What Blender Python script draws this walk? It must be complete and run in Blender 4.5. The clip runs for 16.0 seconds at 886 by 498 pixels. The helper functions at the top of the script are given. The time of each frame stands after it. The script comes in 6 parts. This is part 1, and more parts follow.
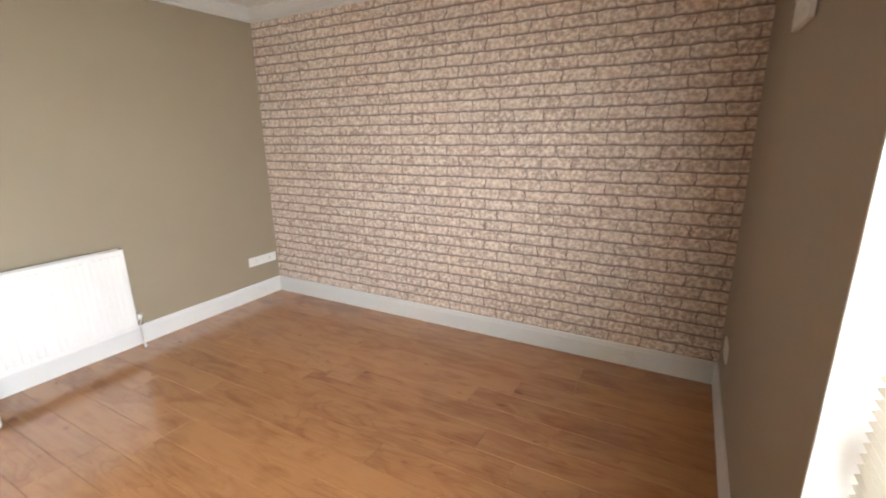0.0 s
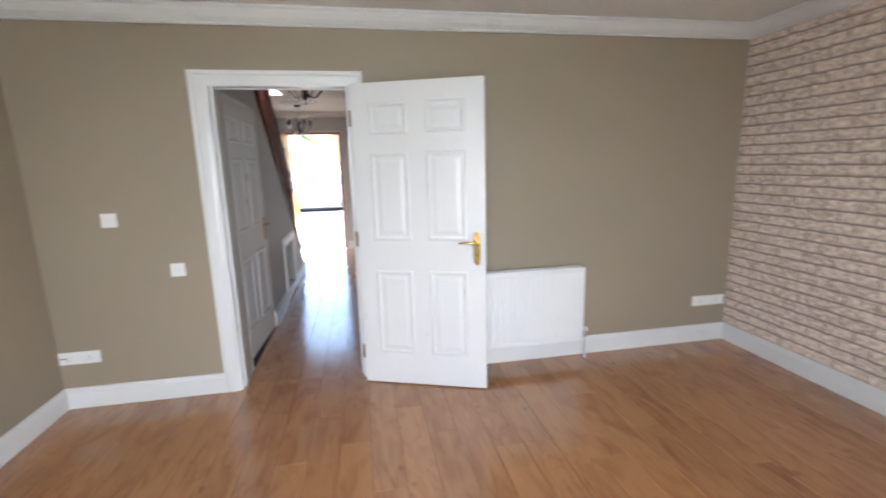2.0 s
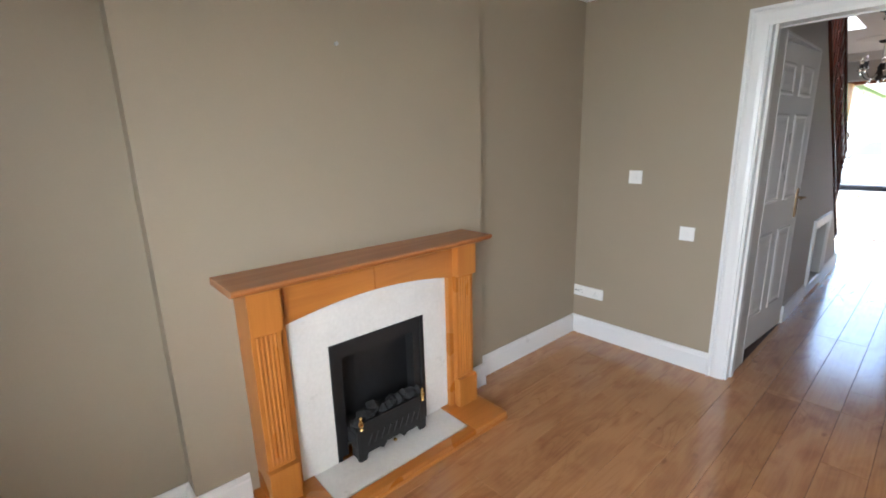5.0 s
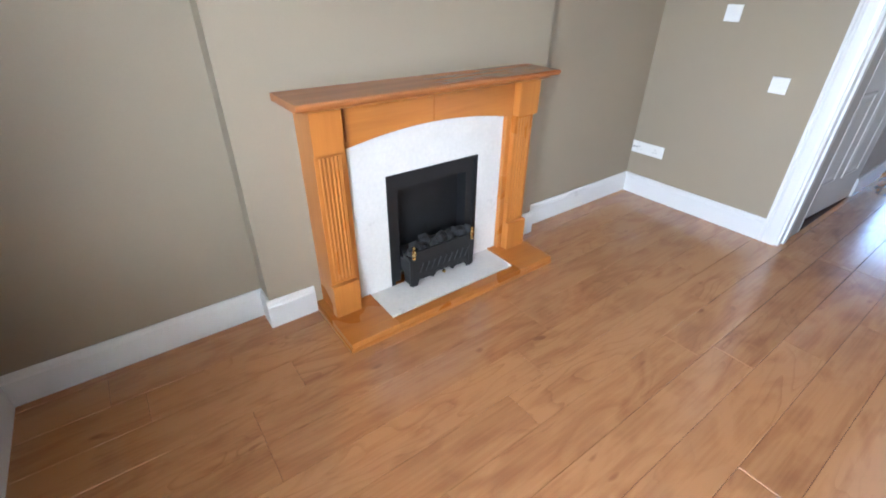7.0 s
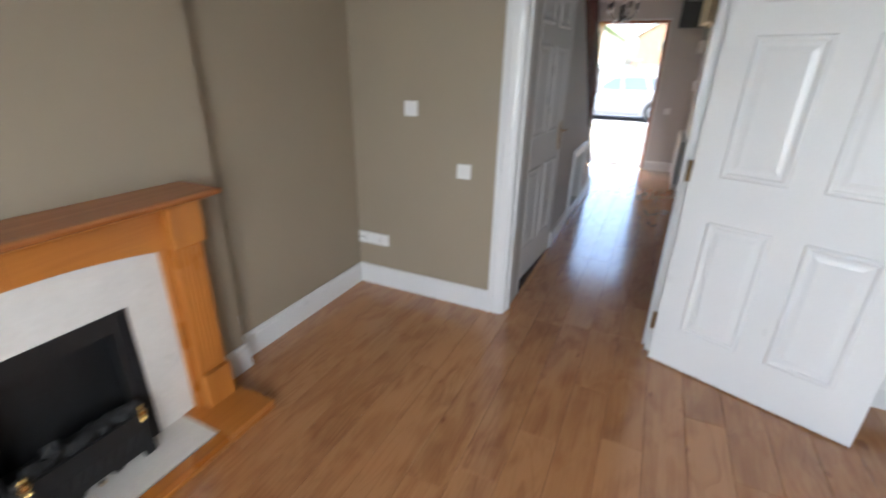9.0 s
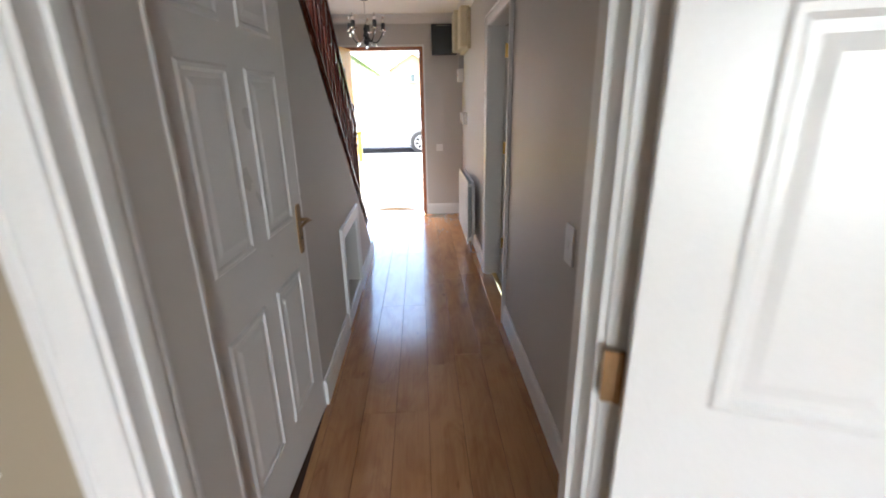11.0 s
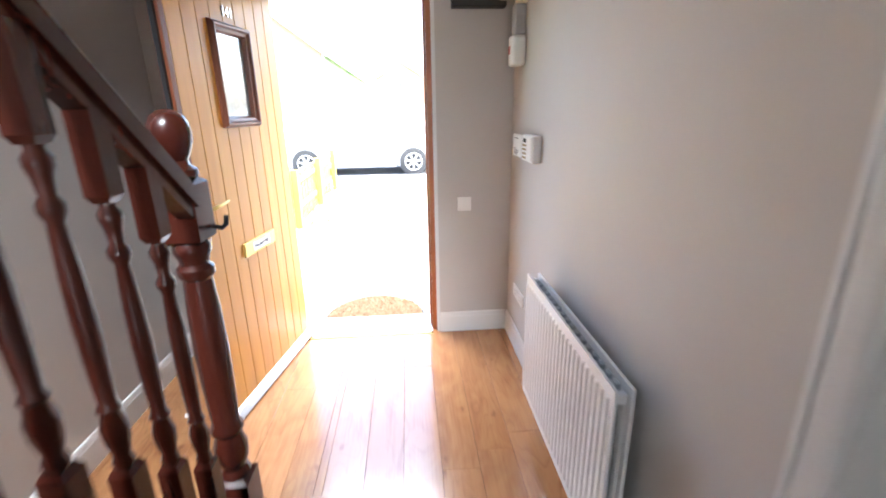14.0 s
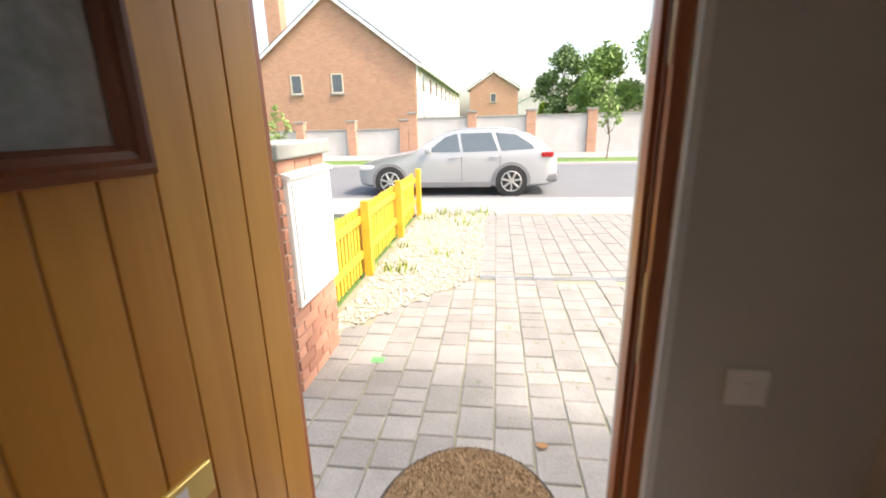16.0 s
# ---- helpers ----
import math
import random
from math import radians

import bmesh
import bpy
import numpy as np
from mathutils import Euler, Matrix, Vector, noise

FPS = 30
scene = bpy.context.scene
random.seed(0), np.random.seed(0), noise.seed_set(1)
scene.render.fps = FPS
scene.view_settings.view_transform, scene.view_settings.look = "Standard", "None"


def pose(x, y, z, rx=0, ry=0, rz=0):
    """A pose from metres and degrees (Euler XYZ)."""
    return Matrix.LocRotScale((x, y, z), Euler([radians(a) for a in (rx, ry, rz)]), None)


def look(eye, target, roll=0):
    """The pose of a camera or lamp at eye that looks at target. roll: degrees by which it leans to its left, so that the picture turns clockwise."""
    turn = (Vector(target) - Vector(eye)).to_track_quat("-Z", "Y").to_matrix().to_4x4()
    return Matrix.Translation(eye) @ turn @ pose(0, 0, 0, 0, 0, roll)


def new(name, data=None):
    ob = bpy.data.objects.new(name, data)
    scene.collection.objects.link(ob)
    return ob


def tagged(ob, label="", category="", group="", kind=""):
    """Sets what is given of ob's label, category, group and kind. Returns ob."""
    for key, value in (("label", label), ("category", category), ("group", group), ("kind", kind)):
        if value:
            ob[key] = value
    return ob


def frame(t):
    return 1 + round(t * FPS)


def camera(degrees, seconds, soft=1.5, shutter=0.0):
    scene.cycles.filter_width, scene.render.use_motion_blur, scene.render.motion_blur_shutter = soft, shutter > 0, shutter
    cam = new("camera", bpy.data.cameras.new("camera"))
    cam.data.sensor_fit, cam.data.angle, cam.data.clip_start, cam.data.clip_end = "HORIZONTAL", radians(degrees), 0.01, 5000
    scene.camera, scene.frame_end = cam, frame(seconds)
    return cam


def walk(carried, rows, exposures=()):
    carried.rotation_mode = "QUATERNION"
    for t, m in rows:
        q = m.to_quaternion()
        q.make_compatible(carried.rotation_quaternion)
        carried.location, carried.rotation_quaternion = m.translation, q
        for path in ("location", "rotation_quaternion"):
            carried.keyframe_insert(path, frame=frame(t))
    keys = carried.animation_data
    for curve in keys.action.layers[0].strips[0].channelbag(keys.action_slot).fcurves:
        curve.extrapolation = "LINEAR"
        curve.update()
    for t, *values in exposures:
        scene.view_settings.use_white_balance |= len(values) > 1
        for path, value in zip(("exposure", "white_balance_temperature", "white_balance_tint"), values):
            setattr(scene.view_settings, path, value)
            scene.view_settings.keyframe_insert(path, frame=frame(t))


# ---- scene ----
cam = camera(90.1, 16.0, soft=1.8, shutter=0.4)
PATH = [
    (0, (1.019, -3.326, 1.443), (2.707, -2.384, 0.928), -0.9),
    (0.5, (1.028, -3.343, 1.423), (2.782, -2.501, 0.962), -1.5),
    (1, (1.017, -3.325, 1.438), (2.501, -2.046, 1.038), -4.0),
    (1.5, (0.985, -3.207, 1.5), (1.944, -1.498, 1.104), -3.5),
    (2, (0.868, -3.017, 1.488), (1.221, -1.085, 1.11), -1.5),
    (2.5, (0.743, -2.813, 1.444), (0.812, -0.847, 1.084), -1.5),
    (3, (0.746, -2.719, 1.453), (0.154, -0.847, 1.069), -1.5),
    (3.5, (0.809, -2.624, 1.452), (-0.172, -0.931, 1.04), -0.7),
    (4, (0.775, -2.683, 1.453), (-0.457, -1.168, 1.022), -1.6),
    (4.5, (0.745, -2.787, 1.461), (-0.671, -1.448, 1.01), -2.4),
    (5, (0.706, -2.874, 1.447), (-0.759, -1.593, 0.983), -1.6),
    (7.5, (0.639, -2.966, 1.321), (-0.707, -1.968, 0.23), 0.8),
    (8, (0.633, -2.908, 1.335), (-0.693, -1.867, 0.259), 0.9),
    (8.5, (0.653, -2.681, 1.379), (-0.475, -1.354, 0.395), -0.7),
    (9, (0.654, -2.357, 1.434), (-0.116, -0.677, 0.667), 1.3),
    (9.5, (0.63, -1.976, 1.407), (0.29, -0.116, 0.756), -0.2),
    (12, (0.475, 0.347, 1.495), (0.626, 2.238, 0.86), -1.0),
    (12.5, (0.467, 0.904, 1.487), (0.659, 2.795, 0.862), -0.8),
    (13, (0.493, 1.47, 1.455), (0.685, 3.362, 0.837), -0.6),
    (13.5, (0.455, 1.988, 1.44), (0.629, 3.882, 0.822), -0.7),
    (14, (0.431, 2.469, 1.447), (0.57, 4.371, 0.845), -1.0),
    (14.5, (0.447, 2.952, 1.468), (0.43, 4.862, 0.874), -1.5),
    (15, (0.366, 3.426, 1.452), (0.34, 5.339, 0.867), -0.9),
    (15.5, (0.307, 3.851, 1.446), (0.178, 5.765, 0.879), -1.1),
    (16, (0.219, 4.265, 1.453), (-0.017, 6.173, 0.903), -1.4),
]
walk(cam, [(t, look(e, g, r)) for t, e, g, r in PATH], ((0, 3.3, 6500, 11), (0.5, 2.3, 6400, 11), (1, 3.1, 6000, 11), (1.5, 3.0, 6000, 11), (2.5, 2.65, 5750, 10), (3.5, 2.35, 5550, 9), (5, 2.8, 5900, 10), (7.5, 3.3, 5300, 9), (8, 3.3, 5300, 9), (9, 2.5, 5900, 10), (9.5, 2.35, 6100, 10), (12, 3.5, 6200, 10), (13.5, 3.65, 5950, 9), (14.5, 2.95, 5800, 9), (15, 2.25, 6350, 10), (15.5, 1.65, 6800, 12), (16, 1.1, 6950, 12)))

# ---- world, sun, large lights, exposure ----
SUN_DIR = Vector((0.62, -0.16, 0.77)).normalized()
world = bpy.data.worlds.new("world")
scene.world = world
world.use_nodes = True
wn = world.node_tree
sky = wn.nodes.new("ShaderNodeTexSky")
sky.sky_type = "NISHITA"
sky.sun_disc = False
sky.sun_elevation = math.asin(SUN_DIR.z)
sky.sun_rotation = math.atan2(SUN_DIR.x, SUN_DIR.y)
sky.air_density, sky.dust_density, sky.ozone_density = 1.0, 4.0, 0.0
wn.links.new(sky.outputs[0], wn.nodes["Background"].inputs[0])
wn.nodes["Background"].inputs[1].default_value = 0.24
sun = new("sun", bpy.data.lights.new("sun", "SUN"))
sun.data.energy, sun.data.angle, sun.data.color = 2.8, radians(3), (1.0, 0.95, 0.88)
sun.matrix_world = look(SUN_DIR * 60, (0, 0, 0))


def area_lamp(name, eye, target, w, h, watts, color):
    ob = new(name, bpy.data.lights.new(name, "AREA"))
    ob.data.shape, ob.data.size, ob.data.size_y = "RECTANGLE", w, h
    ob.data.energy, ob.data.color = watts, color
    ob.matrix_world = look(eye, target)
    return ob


# daylight of the sky in the living-room window
for z in (0.72, 1.09, 1.46, 1.83):
    area_lamp("window_daylight", (0.985, -3.712, z), (0.985, -2.712, z - 0.26), 1.66, 0.3, 5.2, (0.93, 0.97, 1.0))
# unseen lamp added for open sky above the front door, to brighten the hall
area_lamp("entrance_fill_lamp", (0.14, 6.7, 4.2), (0.1, 4.3, 0.0), 2.4, 1.4, 85, (1.0, 0.98, 0.95))
# added fill lamps for unseen kitchen and upstairs daylight; no window is built there
area_lamp("kitchen_fill_lamp", (2.3, 0.2, 1.5), (2.2, 5, 1.0), 1.2, 1.0, 0.32, (1.0, 0.95, 0.86))
area_lamp("landing_fill_lamp", (-0.5, 0.3, 4.1), (-0.6, 4.2, 0.8), 0.8, 1.0, 58, (0.95, 0.98, 1.0))


# ---- materials ----
def mat(name, c1, c2=None, rough=0.6, scale=6.0, fine=90.0, bump=0.1, metal=0.0, wear=0.5, stretch=None, spec=0.5, rnd=0.0, coat=0.0):
    """A two-scale procedural surface: c1 to c2 by broad and fine noise, fine relief, uneven gloss."""
    m = bpy.data.materials.new(name)
    m.use_nodes = True
    nt = m.node_tree
    L = nt.links.new
    b = nt.nodes["Principled BSDF"]
    geo = nt.nodes.new("ShaderNodeNewGeometry")
    vec = geo.outputs["Position"]
    if stretch:
        mp = nt.nodes.new("ShaderNodeVectorMath")
        mp.operation = "MULTIPLY"
        mp.inputs[1].default_value = stretch
        L(vec, mp.inputs[0])
        vec = mp.outputs[0]
    n1 = nt.nodes.new("ShaderNodeTexNoise")
    n1.inputs["Scale"].default_value, n1.inputs["Detail"].default_value = scale, 4
    n2 = nt.nodes.new("ShaderNodeTexNoise")
    n2.inputs["Scale"].default_value, n2.inputs["Detail"].default_value = fine, 3
    L(vec, n1.inputs["Vector"])
    L(vec, n2.inputs["Vector"])
    mx = nt.nodes.new("ShaderNodeMath")
    mx.operation = "MULTIPLY_ADD"
    mx.inputs[1].default_value = wear
    L(n1.outputs[0], mx.inputs[0])
    m2 = nt.nodes.new("ShaderNodeMath")
    m2.operation = "MULTIPLY"
    m2.inputs[1].default_value = 1 - wear
    L(n2.outputs[0], m2.inputs[0])
    L(m2.outputs[0], mx.inputs[2])
    fac = mx.outputs[0]
    if rnd:
        oi = nt.nodes.new("ShaderNodeObjectInfo")
        ra = nt.nodes.new("ShaderNodeMath")
        ra.operation = "MULTIPLY_ADD"
        ra.inputs[1].default_value = rnd
        L(oi.outputs["Random"], ra.inputs[0])
        sb = nt.nodes.new("ShaderNodeMath")
        sb.operation = "SUBTRACT"
        sb.inputs[1].default_value = rnd / 2
        L(fac, sb.inputs[0])
        L(sb.outputs[0], ra.inputs[2])
        fac = ra.outputs[0]
    cr = nt.nodes.new("ShaderNodeValToRGB")
    c2 = c2 or tuple(v * 0.82 for v in c1)
    cr.color_ramp.elements[0].position, cr.color_ramp.elements[1].position = 0.3, 0.7
    cr.color_ramp.elements[0].color, cr.color_ramp.elements[1].color = (*c2, 1), (*c1, 1)
    L(fac, cr.inputs[0])
    L(cr.outputs[0], b.inputs["Base Color"])
    rr = nt.nodes.new("ShaderNodeMapRange")
    rr.inputs[3].default_value, rr.inputs[4].default_value = max(0.03, rough - 0.07), min(1, rough + 0.07)
    L(n1.outputs[0], rr.inputs[0])
    L(rr.outputs[0], b.inputs["Roughness"])
    b.inputs["Metallic"].default_value = metal
    b.inputs["Specular IOR Level"].default_value = spec
    b.inputs["Coat Weight"].default_value = coat
    b.inputs["Coat Roughness"].default_value = 0.15
    if bump:
        bp = nt.nodes.new("ShaderNodeBump")
        bp.inputs["Strength"].default_value, bp.inputs["Distance"].default_value = bump, 0.002
        L(n2.outputs[0], bp.inputs["Height"])
        L(bp.outputs[0], b.inputs["Normal"])
    return m


def wood_mat(name, light, dark, grain=(34, 2.2, 34), rough=0.3, rnd=0.0, bump=0.06, spec=0.5):
    """Wood with long wavering grain along the axis of the small number in grain."""
    m = bpy.data.materials.new(name)
    m.use_nodes = True
    nt = m.node_tree
    L = nt.links.new
    b = nt.nodes["Principled BSDF"]
    geo = nt.nodes.new("ShaderNodeNewGeometry")
    oi = nt.nodes.new("ShaderNodeObjectInfo")
    off = nt.nodes.new("ShaderNodeVectorMath")
    off.operation = "MULTIPLY_ADD"
    off.inputs[1].default_value = (37, 71, 13)
    L(oi.outputs["Random"], off.inputs[0])
    L(geo.outputs["Position"], off.inputs[2])
    st = nt.nodes.new("ShaderNodeVectorMath")
    st.operation = "MULTIPLY"
    st.inputs[1].default_value = grain
    L(off.outputs[0], st.inputs[0])
    n1 = nt.nodes.new("ShaderNodeTexNoise")
    n1.inputs["Scale"].default_value, n1.inputs["Detail"].default_value, n1.inputs["Distortion"].default_value = 0.28, 5, 1.6
    n2 = nt.nodes.new("ShaderNodeTexNoise")
    n2.inputs["Scale"].default_value, n2.inputs["Detail"].default_value = 3.2, 3
    n3 = nt.nodes.new("ShaderNodeTexNoise")
    n3.inputs["Scale"].default_value, n3.inputs["Detail"].default_value = 2.2, 3
    L(st.outputs[0], n1.inputs["Vector"])
    L(st.outputs[0], n2.inputs["Vector"])
    L(off.outputs[0], n3.inputs["Vector"])
    a = nt.nodes.new("ShaderNodeMath")
    a.operation = "MULTIPLY_ADD"
    a.inputs[1].default_value = 0.6
    L(n1.outputs[0], a.inputs[0])
    a2 = nt.nodes.new("ShaderNodeMath")
    a2.operation = "MULTIPLY_ADD"
    a2.inputs[1].default_value = 0.18
    L(n2.outputs[0], a2.inputs[0])
    a3 = nt.nodes.new("ShaderNodeMath")
    a3.operation = "MULTIPLY_ADD"
    a3.inputs[1].default_value = 0.22
    L(n3.outputs[0], a3.inputs[0])
    r3 = nt.nodes.new("ShaderNodeMath")
    r3.operation = "MULTIPLY_ADD"
    r3.inputs[1].default_value, r3.inputs[2].default_value = rnd, -rnd / 2
    L(oi.outputs["Random"], r3.inputs[0])
    L(r3.outputs[0], a3.inputs[2])
    L(a3.outputs[0], a2.inputs[2])
    L(a2.outputs[0], a.inputs[2])
    cr = nt.nodes.new("ShaderNodeValToRGB")
    cr.color_ramp.elements[0].position, cr.color_ramp.elements[1].position = 0.32, 0.66
    cr.color_ramp.elements[0].color, cr.color_ramp.elements[1].color = (*dark, 1), (*light, 1)
    L(a.outputs[0], cr.inputs[0])
    L(cr.outputs[0], b.inputs["Base Color"])
    rr = nt.nodes.new("ShaderNodeMapRange")
    rr.inputs[3].default_value, rr.inputs[4].default_value = max(0.05, rough - 0.06), rough + 0.08
    L(n3.outputs[0], rr.inputs[0])
    L(rr.outputs[0], b.inputs["Roughness"])
    b.inputs["Specular IOR Level"].default_value = spec
    bp = nt.nodes.new("ShaderNodeBump")
    bp.inputs["Strength"].default_value, bp.inputs["Distance"].default_value = bump, 0.001
    L(n2.outputs[0], bp.inputs["Height"])
    L(bp.outputs[0], b.inputs["Normal"])
    return m


def plank_mat(name, light, mid, dark, rough=0.2):
    """Printed laminate: long streaks, arched growth rings, reddish blotches and a few knots, set off plank by plank."""
    m = bpy.data.materials.new(name)
    m.use_nodes = True
    nt = m.node_tree
    L = nt.links.new
    b = nt.nodes["Principled BSDF"]
    geo = nt.nodes.new("ShaderNodeNewGeometry")
    oi = nt.nodes.new("ShaderNodeObjectInfo")
    off = nt.nodes.new("ShaderNodeVectorMath")
    off.operation = "MULTIPLY_ADD"
    off.inputs[1].default_value = (37, 71, 13)
    L(oi.outputs["Random"], off.inputs[0])
    L(geo.outputs["Position"], off.inputs[2])

    def noise(stretch, scale, detail, distortion=0.0):
        v = nt.nodes.new("ShaderNodeVectorMath")
        v.operation = "MULTIPLY"
        v.inputs[1].default_value = stretch
        L(off.outputs[0], v.inputs[0])
        n = nt.nodes.new("ShaderNodeTexNoise")
        n.inputs["Scale"].default_value, n.inputs["Detail"].default_value, n.inputs["Distortion"].default_value = scale, detail, distortion
        L(v.outputs[0], n.inputs["Vector"])
        return n.outputs[0]

    def op(kind, a, k, c=None):
        n = nt.nodes.new("ShaderNodeMath")
        n.operation = kind
        L(a, n.inputs[0])
        n.inputs[1].default_value = k
        if c is not None:
            L(c, n.inputs[2])
        return n.outputs[0]

    def ramp(a, lo, hi, to0=0.0, to1=1.0):
        n = nt.nodes.new("ShaderNodeMapRange")
        n.inputs[1].default_value, n.inputs[2].default_value = lo, hi
        n.inputs[3].default_value, n.inputs[4].default_value = to0, to1
        L(a, n.inputs[0])
        return n.outputs[0]

    def mix(fac, a, colour):
        n = nt.nodes.new("ShaderNodeMix")
        n.data_type = "RGBA"
        L(fac, n.inputs[0])
        L(a, n.inputs[6])
        n.inputs[7].default_value = (*colour, 1)
        return n.outputs[2]

    field = noise((7, 1.3, 7), 1.0, 2, 0.6)
    rings = op("FRACT", op("MULTIPLY", field, 11.0), 0.0)
    line = ramp(rings, 0.72, 0.97, 0.0, 0.3)
    where = ramp(noise((4, 1.1, 4), 1.0, 2), 0.46, 0.62)
    arch = nt.nodes.new("ShaderNodeMath")
    arch.operation = "MULTIPLY"
    L(line, arch.inputs[0])
    L(where, arch.inputs[1])
    streak = noise((95, 3.2, 95), 1.0, 3)
    blotch = noise((9, 3.0, 9), 1.0, 4, 1.2)
    knot = ramp(noise((17, 7, 17), 1.0, 1), 0.73, 0.8, 0.0, 0.6)
    tone = ramp(oi.outputs["Random"], 0.0, 1.0, -0.2, 0.22)
    body = nt.nodes.new("ShaderNodeMath")
    body.operation = "ADD"
    L(op("MULTIPLY_ADD", ramp(blotch, 0.42, 0.72), 0.62, tone), body.inputs[0])
    L(ramp(streak, 0.35, 0.7, -0.05, 0.25), body.inputs[1])
    cr = nt.nodes.new("ShaderNodeValToRGB")
    cr.color_ramp.elements[0].position, cr.color_ramp.elements[1].position = 0.0, 1.0
    cr.color_ramp.elements[0].color, cr.color_ramp.elements[1].color = (*light, 1), (*mid, 1)
    L(body.outputs[0], cr.inputs[0])
    L(mix(knot, mix(arch.outputs[0], cr.outputs[0], dark), dark), b.inputs["Base Color"])
    L(ramp(noise((2, 2, 2), 1.0, 3), 0.3, 0.7, rough - 0.04, rough + 0.06), b.inputs["Roughness"])
    bp = nt.nodes.new("ShaderNodeBump")
    b.inputs["Coat Weight"].default_value, b.inputs["Coat Roughness"].default_value = 0.6, 0.13
    bp.inputs["Strength"].default_value, bp.inputs["Distance"].default_value = 0.03, 0.001
    L(streak, bp.inputs["Height"])
    L(bp.outputs[0], b.inputs["Normal"])
    return m


def brick_mat(name, c1, c2, mortar, axes, bw, bh, gap, rough=0.8, bump=0.4, mottle=0.7, msize=28.0, white=(0.6, 0.5, 0.43), beds=0.0):
    """Courses of bricks printed or seen from far; axes picks which world axes run along and up."""
    m = bpy.data.materials.new(name)
    m.use_nodes = True
    nt = m.node_tree
    L = nt.links.new
    b = nt.nodes["Principled BSDF"]
    geo = nt.nodes.new("ShaderNodeNewGeometry")
    sp = nt.nodes.new("ShaderNodeSeparateXYZ")
    cb = nt.nodes.new("ShaderNodeCombineXYZ")
    L(geo.outputs["Position"], sp.inputs[0])
    L(sp.outputs[axes[0]], cb.inputs[0])
    L(sp.outputs[axes[1]], cb.inputs[1])
    wob = nt.nodes.new("ShaderNodeTexNoise")
    wob.inputs["Scale"].default_value, wob.inputs["Detail"].default_value = 14, 3
    L(geo.outputs["Position"], wob.inputs["Vector"])
    wv = nt.nodes.new("ShaderNodeVectorMath")
    wv.operation = "MULTIPLY_ADD"
    wv.inputs[1].default_value = (bh * 0.9, bh * 0.26, 0)
    L(wob.outputs["Color"], wv.inputs[0])
    L(cb.outputs[0], wv.inputs[2])
    br = nt.nodes.new("ShaderNodeTexBrick")
    br.inputs["Scale"].default_value = 1
    br.inputs["Brick Width"].default_value, br.inputs["Row Height"].default_value = bw, bh
    br.inputs["Mortar Size"].default_value, br.inputs["Mortar Smooth"].default_value = gap, 0.6
    br.inputs["Bias"].default_value = 0.0
    br.inputs["Color1"].default_value, br.inputs["Color2"].default_value = (*c1, 1), (*c2, 1)
    br.inputs["Mortar"].default_value = (*mortar, 1)
    L(wv.outputs[0], br.inputs["Vector"])
    bed = nt.nodes.new("ShaderNodeSeparateXYZ")
    L(wv.outputs[0], bed.inputs[0])
    row = nt.nodes.new("ShaderNodeMath")
    row.operation = "DIVIDE"
    row.inputs[1].default_value = bh
    L(bed.outputs[1], row.inputs[0])
    fr = nt.nodes.new("ShaderNodeMath")
    fr.operation = "FRACT"
    L(row.outputs[0], fr.inputs[0])
    edge = nt.nodes.new("ShaderNodeMapRange")
    edge.inputs[1].default_value, edge.inputs[2].default_value = 0.08, 0.2
    edge.inputs[3].default_value, edge.inputs[4].default_value = beds, 0.0
    L(fr.outputs[0], edge.inputs[0])
    ns = nt.nodes.new("ShaderNodeTexNoise")
    ns.inputs["Scale"].default_value, ns.inputs["Detail"].default_value, ns.inputs["Roughness"].default_value = msize, 6, 0.7
    L(geo.outputs["Position"], ns.inputs["Vector"])
    rp = nt.nodes.new("ShaderNodeMapRange")
    rp.inputs[1].default_value, rp.inputs[2].default_value = 0.42, 0.62
    rp.inputs[3].default_value, rp.inputs[4].default_value = 0.0, mottle
    L(ns.outputs[0], rp.inputs[0])
    fm = nt.nodes.new("ShaderNodeMath")
    fm.operation = "MULTIPLY"
    inv = nt.nodes.new("ShaderNodeMath")
    inv.operation = "SUBTRACT"
    inv.inputs[0].default_value = 1
    L(br.outputs["Fac"], inv.inputs[1])
    L(inv.outputs[0], fm.inputs[0])
    L(rp.outputs[0], fm.inputs[1])
    mix = nt.nodes.new("ShaderNodeMix")
    mix.data_type = "RGBA"
    L(fm.outputs[0], mix.inputs[0])
    L(br.outputs["Color"], mix.inputs[6])
    mix.inputs[7].default_value = (*white, 1)
    dark = nt.nodes.new("ShaderNodeMix")
    dark.data_type = "RGBA"
    L(edge.outputs[0], dark.inputs[0])
    L(mix.outputs[2], dark.inputs[6])
    dark.inputs[7].default_value = (*(v * 0.75 for v in mortar), 1)
    L(dark.outputs[2], b.inputs["Base Color"])
    b.inputs["Roughness"].default_value = rough
    bp = nt.nodes.new("ShaderNodeBump")
    bp.inputs["Strength"].default_value, bp.inputs["Distance"].default_value = bump, 0.002
    sub = nt.nodes.new("ShaderNodeMath")
    sub.operation = "SUBTRACT"
    L(ns.outputs[0], sub.inputs[0])
    L(br.outputs["Fac"], sub.inputs[1])
    L(sub.outputs[0], bp.inputs["Height"])
    L(bp.outputs[0], b.inputs["Normal"])
    return m


